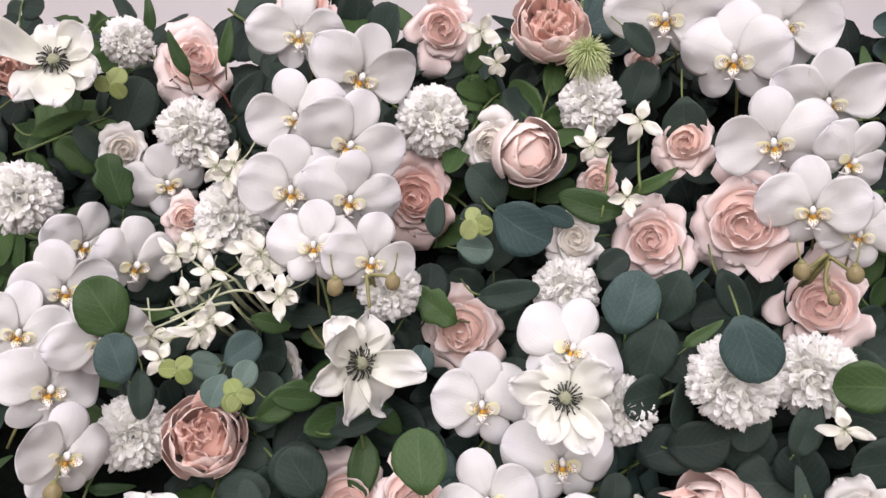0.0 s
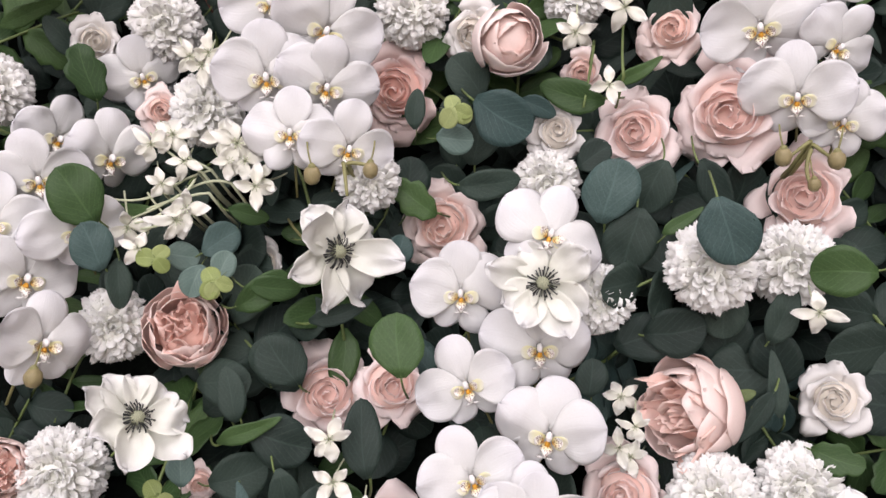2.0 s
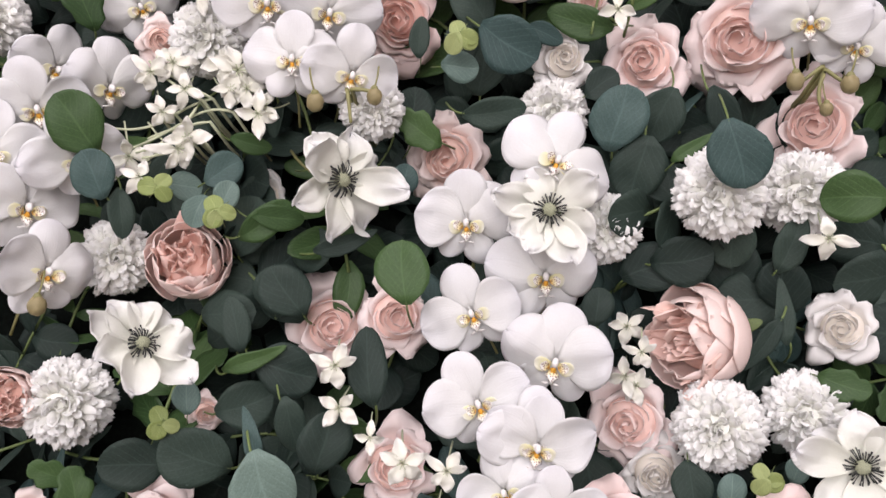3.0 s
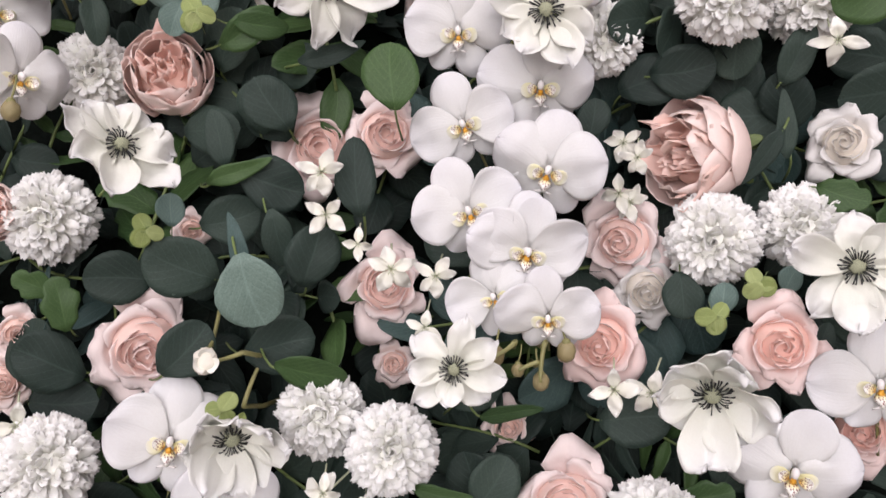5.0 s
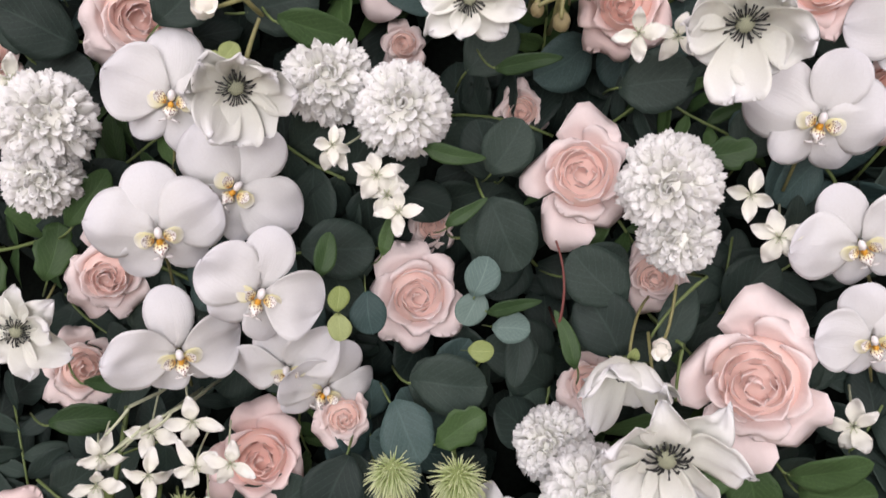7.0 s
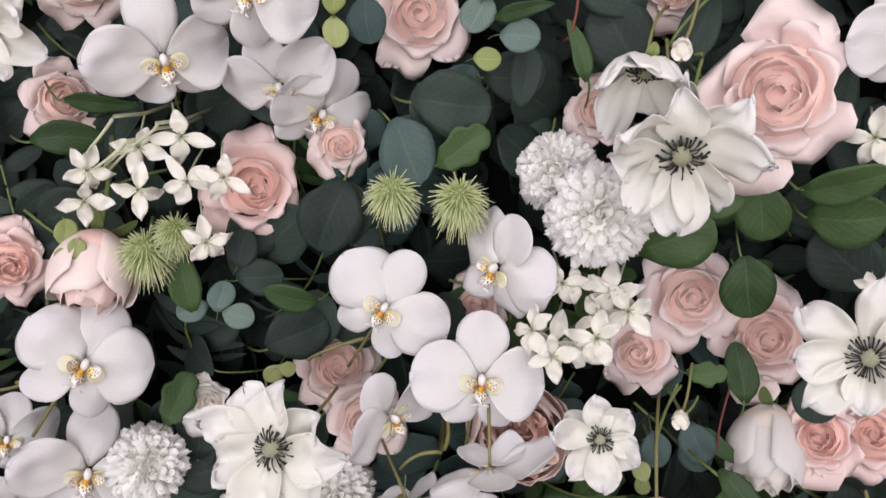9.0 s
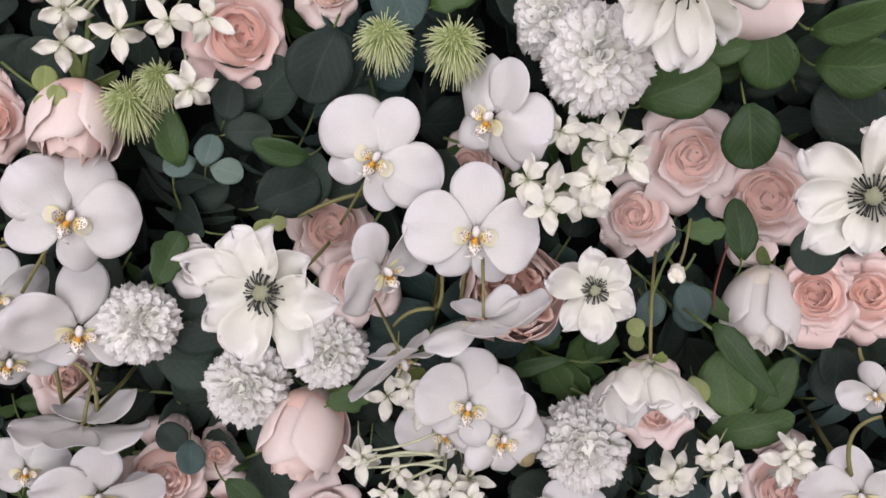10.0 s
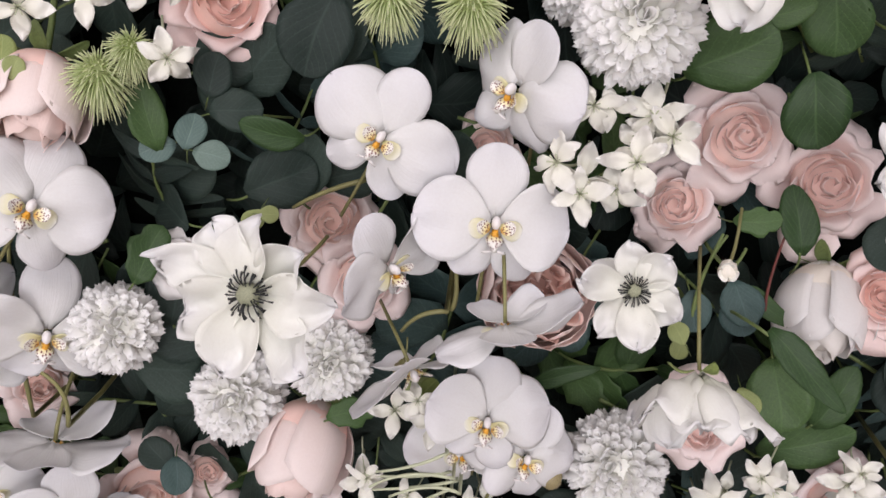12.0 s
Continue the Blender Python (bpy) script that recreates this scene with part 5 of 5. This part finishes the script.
twig("pale", (-0.261, 0.630, 1.283), (-0.237, 0.630, 1.297), (-0.239, 0.630, 1.301))
twig("olive", (-0.225, 0.640, 1.464), (-0.215, 0.640, 1.467), (-0.210, 0.640, 1.466))
twig("pale", (-0.288, 0.630, 1.267), (-0.275, 0.630, 1.275), (-0.261, 0.630, 1.288))
twig("olive", (-0.195, 0.630, 1.592), (-0.183, 0.630, 1.595), (-0.176, 0.630, 1.598))
twig("olive", (-0.168, 0.640, 1.586), (-0.175, 0.640, 1.570), (-0.178, 0.640, 1.558))
twig("olive", (0.009, 0.610, 1.597), (0.018, 0.610, 1.601), (0.023, 0.610, 1.607))
twig("olive", (0.040, 0.610, 1.579), (0.041, 0.610, 1.601), (0.044, 0.610, 1.607))
twig("olive", (0.025, 0.610, 1.587), (0.033, 0.610, 1.592), (0.039, 0.610, 1.593))
twig("green", (-0.307, 0.660, 1.720), (-0.289, 0.660, 1.742), (-0.299, 0.660, 1.747))
twig("pale", (-0.298, 0.640, 1.913), (-0.262, 0.640, 1.920), (-0.245, 0.640, 1.958))
twig("pale", (-0.321, 0.640, 1.936), (-0.287, 0.640, 1.929), (-0.267, 0.640, 1.948))
twig("pale", (-0.292, 0.640, 1.908), (-0.258, 0.640, 1.912), (-0.244, 0.640, 1.927))
twig("pale", (-0.293, 0.640, 1.997), (-0.272, 0.640, 1.972), (-0.242, 0.640, 1.958))
twig("olive", (-0.110, 0.620, 1.926), (-0.113, 0.620, 1.951), (-0.114, 0.620, 1.955))
twig("olive", (-0.089, 0.620, 1.950), (-0.097, 0.620, 1.955), (-0.110, 0.620, 1.955))
twig("olive", (0.252, 0.640, 1.955), (0.268, 0.640, 1.967), (0.273, 0.640, 1.970))
twig("olive", (0.271, 0.640, 1.928), (0.261, 0.640, 1.943), (0.275, 0.640, 1.967))
twig("olive", (0.293, 0.640, 1.951), (0.282, 0.640, 1.960), (0.275, 0.640, 1.967))
twig("red", (-0.339, 0.680, 2.192), (-0.316, 0.680, 2.218), (-0.280, 0.680, 2.175))
twig("green", (0.091, 0.660, 2.017), (0.100, 0.660, 2.057), (0.104, 0.660, 2.082))
twig("green", (0.131, 0.660, 2.098), (0.127, 0.660, 2.066), (0.128, 0.660, 2.046))
twig("red", (0.161, 0.660, 1.312), (0.195, 0.660, 1.313), (0.217, 0.660, 1.329))
twig("green", (0.149, 0.660, 1.103), (0.136, 0.660, 1.062), (0.138, 0.660, 1.041))
twig("green", (-0.102, 0.660, 1.085), (-0.079, 0.660, 1.114), (-0.074, 0.660, 1.131))
twig("olive", (-0.408, 0.660, 1.068), (-0.385, 0.660, 1.072), (-0.371, 0.660, 1.086))
twig("pale", (-0.288, 0.645, 1.993), (-0.266, 0.645, 1.979), (-0.236, 0.645, 1.962))
twig("pale", (-0.236, 0.645, 1.962), (-0.259, 0.645, 1.957), (-0.277, 0.645, 1.942))
twig("pale", (-0.310, 0.645, 1.917), (-0.281, 0.645, 1.927), (-0.260, 0.645, 1.942))
twig("pale", (-0.291, 0.645, 1.927), (-0.272, 0.645, 1.937), (-0.237, 0.645, 1.941))
twig("pale", (-0.260, 0.645, 1.942), (-0.238, 0.645, 1.957), (-0.217, 0.645, 1.949))
twig("pale", (-0.298, 0.645, 1.902), (-0.270, 0.645, 1.921), (-0.261, 0.645, 1.934))
twig("pale", (-0.098, 0.625, 0.910), (-0.061, 0.625, 0.907), (-0.030, 0.625, 0.917))
twig("pale", (-0.089, 0.625, 0.896), (-0.057, 0.625, 0.899), (-0.025, 0.625, 0.909))
twig("pale", (-0.071, 0.625, 0.868), (-0.057, 0.625, 0.887), (-0.029, 0.625, 0.901))
twig("pale", (-0.309, 0.655, 1.245), (-0.294, 0.655, 1.264), (-0.280, 0.655, 1.274))
twig("pale", (-0.290, 0.655, 1.260), (-0.278, 0.655, 1.274), (-0.250, 0.655, 1.293))

# ---- filling greenery ----
rnd = random.Random(3)


def build_sprig(colour, shape, k):
    r = random.Random(str(colour) + str(k))
    ob = thing("eucalyptus_sprig", LEAF_LABEL[colour].replace(" leaf", " sprig"), "greenery", "leafy sprigs on the flower wall")
    n = 5
    pts = [(0.08 * math.sin(t * 3 + k), t - 0.5, 0.12 * math.sin(t * 3)) for t in [i / 6 for i in range(7)]]
    part("stem", tube("stem", pts, [0.012] * 7, 5), STEM, ob)
    base = leaf_mesh(shape, k * 2.9 + 1, 7, 6)
    base.materials.append(LEAVES[colour])
    for i in range(n):
        t = 0.12 + 0.8 * i / (n - 1)
        for side in ((-1, 1) if i < n - 1 else (1,)):
            size = r.uniform(0.34, 0.46)
            a = -side * r.uniform(45, 85) if i < n - 1 else 0
            m = pose(0.08 * math.sin(t * 3 + k), t - 0.5, 0.12 * math.sin(t * 3), r.uniform(-30, 30), r.uniform(-35, 35), a) @ Matrix.Translation((0, 0.5 * size, 0)) @ Matrix.Scale(size, 4)
            ob_leaf = part("leaf", base, LEAVES[colour], ob)
            ob_leaf.matrix_basis = m
    return ob


def sprig(x, y, z, size, rx, ry, rz, colour, shape):
    return placed("sprig_" + colour + shape, lambda k: build_sprig(colour, shape, k), 4, x, y, z, size, rx, ry, rz)


# sprigs fill the gaps before a deep mass of leaves
z = 0.56
while z < 2.28:
    x = -0.56
    while x < 0.52:
        colour = rnd.choice(("dark", "dark", "dark", "dark", "dark", "blue", "green", "green"))
        shape = rnd.choice(("round", "round", "round", "oval", "lance") if colour != "green" else ("oval", "lance", "lobed"))
        px, py, pz = x + rnd.uniform(-0.04, 0.04), 0.735 + rnd.uniform(-0.03, 0.02), z + rnd.uniform(-0.04, 0.04)
        for bx, by, bz, size in BLOOMS:
            if math.hypot(bx - px, bz - pz) < 0.75 * size + 0.03:
                py = max(py, min(0.785, by + 0.6 * size))
        sprig(px, py, pz, rnd.uniform(0.09, 0.15), 90 + rnd.uniform(-28, 28), rnd.uniform(-180, 180), rnd.uniform(-28, 28), colour, shape)
        x += 0.09
    z += 0.095


def leaf_mass():
    """The deep leaves that nobody could count, as one mesh."""
    kinds = [leaf_mesh("round", 1.3, 4, 4), leaf_mesh("oval", 4.1, 4, 4), leaf_mesh("lance", 7.7, 4, 4)]
    data = []
    for m in kinds:
        co = np.zeros(len(m.vertices) * 3)
        m.vertices.foreach_get("co", co)
        uvs = np.zeros(len(m.loops) * 2)
        m.uv_layers[0].data.foreach_get("uv", uvs)
        data.append((co.reshape(-1, 3), [tuple(p.vertices) for p in m.polygons], uvs))
    verts, faces, uvs, n = [], [], [], 0
    for i in range(3600):
        co, fs, uv = data[rnd.choice((0, 0, 0, 1, 2))]
        m = pose(rnd.uniform(-0.93, 0.93), rnd.uniform(0.775, 0.81), rnd.uniform(0.05, 2.28), 90 + rnd.uniform(-40, 40), rnd.uniform(-180, 180), rnd.uniform(-40, 40))
        a = np.array(m)
        verts.append(co * rnd.uniform(0.04, 0.062) @ a[:3, :3].T + a[:3, 3])
        faces += [tuple(k + n for k in f) for f in fs]
        uvs.append(uv)
        n += len(co)
    mesh = bpy.data.meshes.new("leaf_mass")
    mesh.from_pydata(np.concatenate(verts).tolist(), [], faces)
    mesh.uv_layers.new(name="uv").data.foreach_set("uv", np.concatenate(uvs))
    mesh.polygons.foreach_set("use_smooth", [True] * len(mesh.polygons))
    mesh.materials.append(LEAVES["dark"])
    return tagged(new("leaf_mass", mesh), "dense deep green artificial leaves against the backing panel", "greenery", kind="stuff")


leaf_mass()
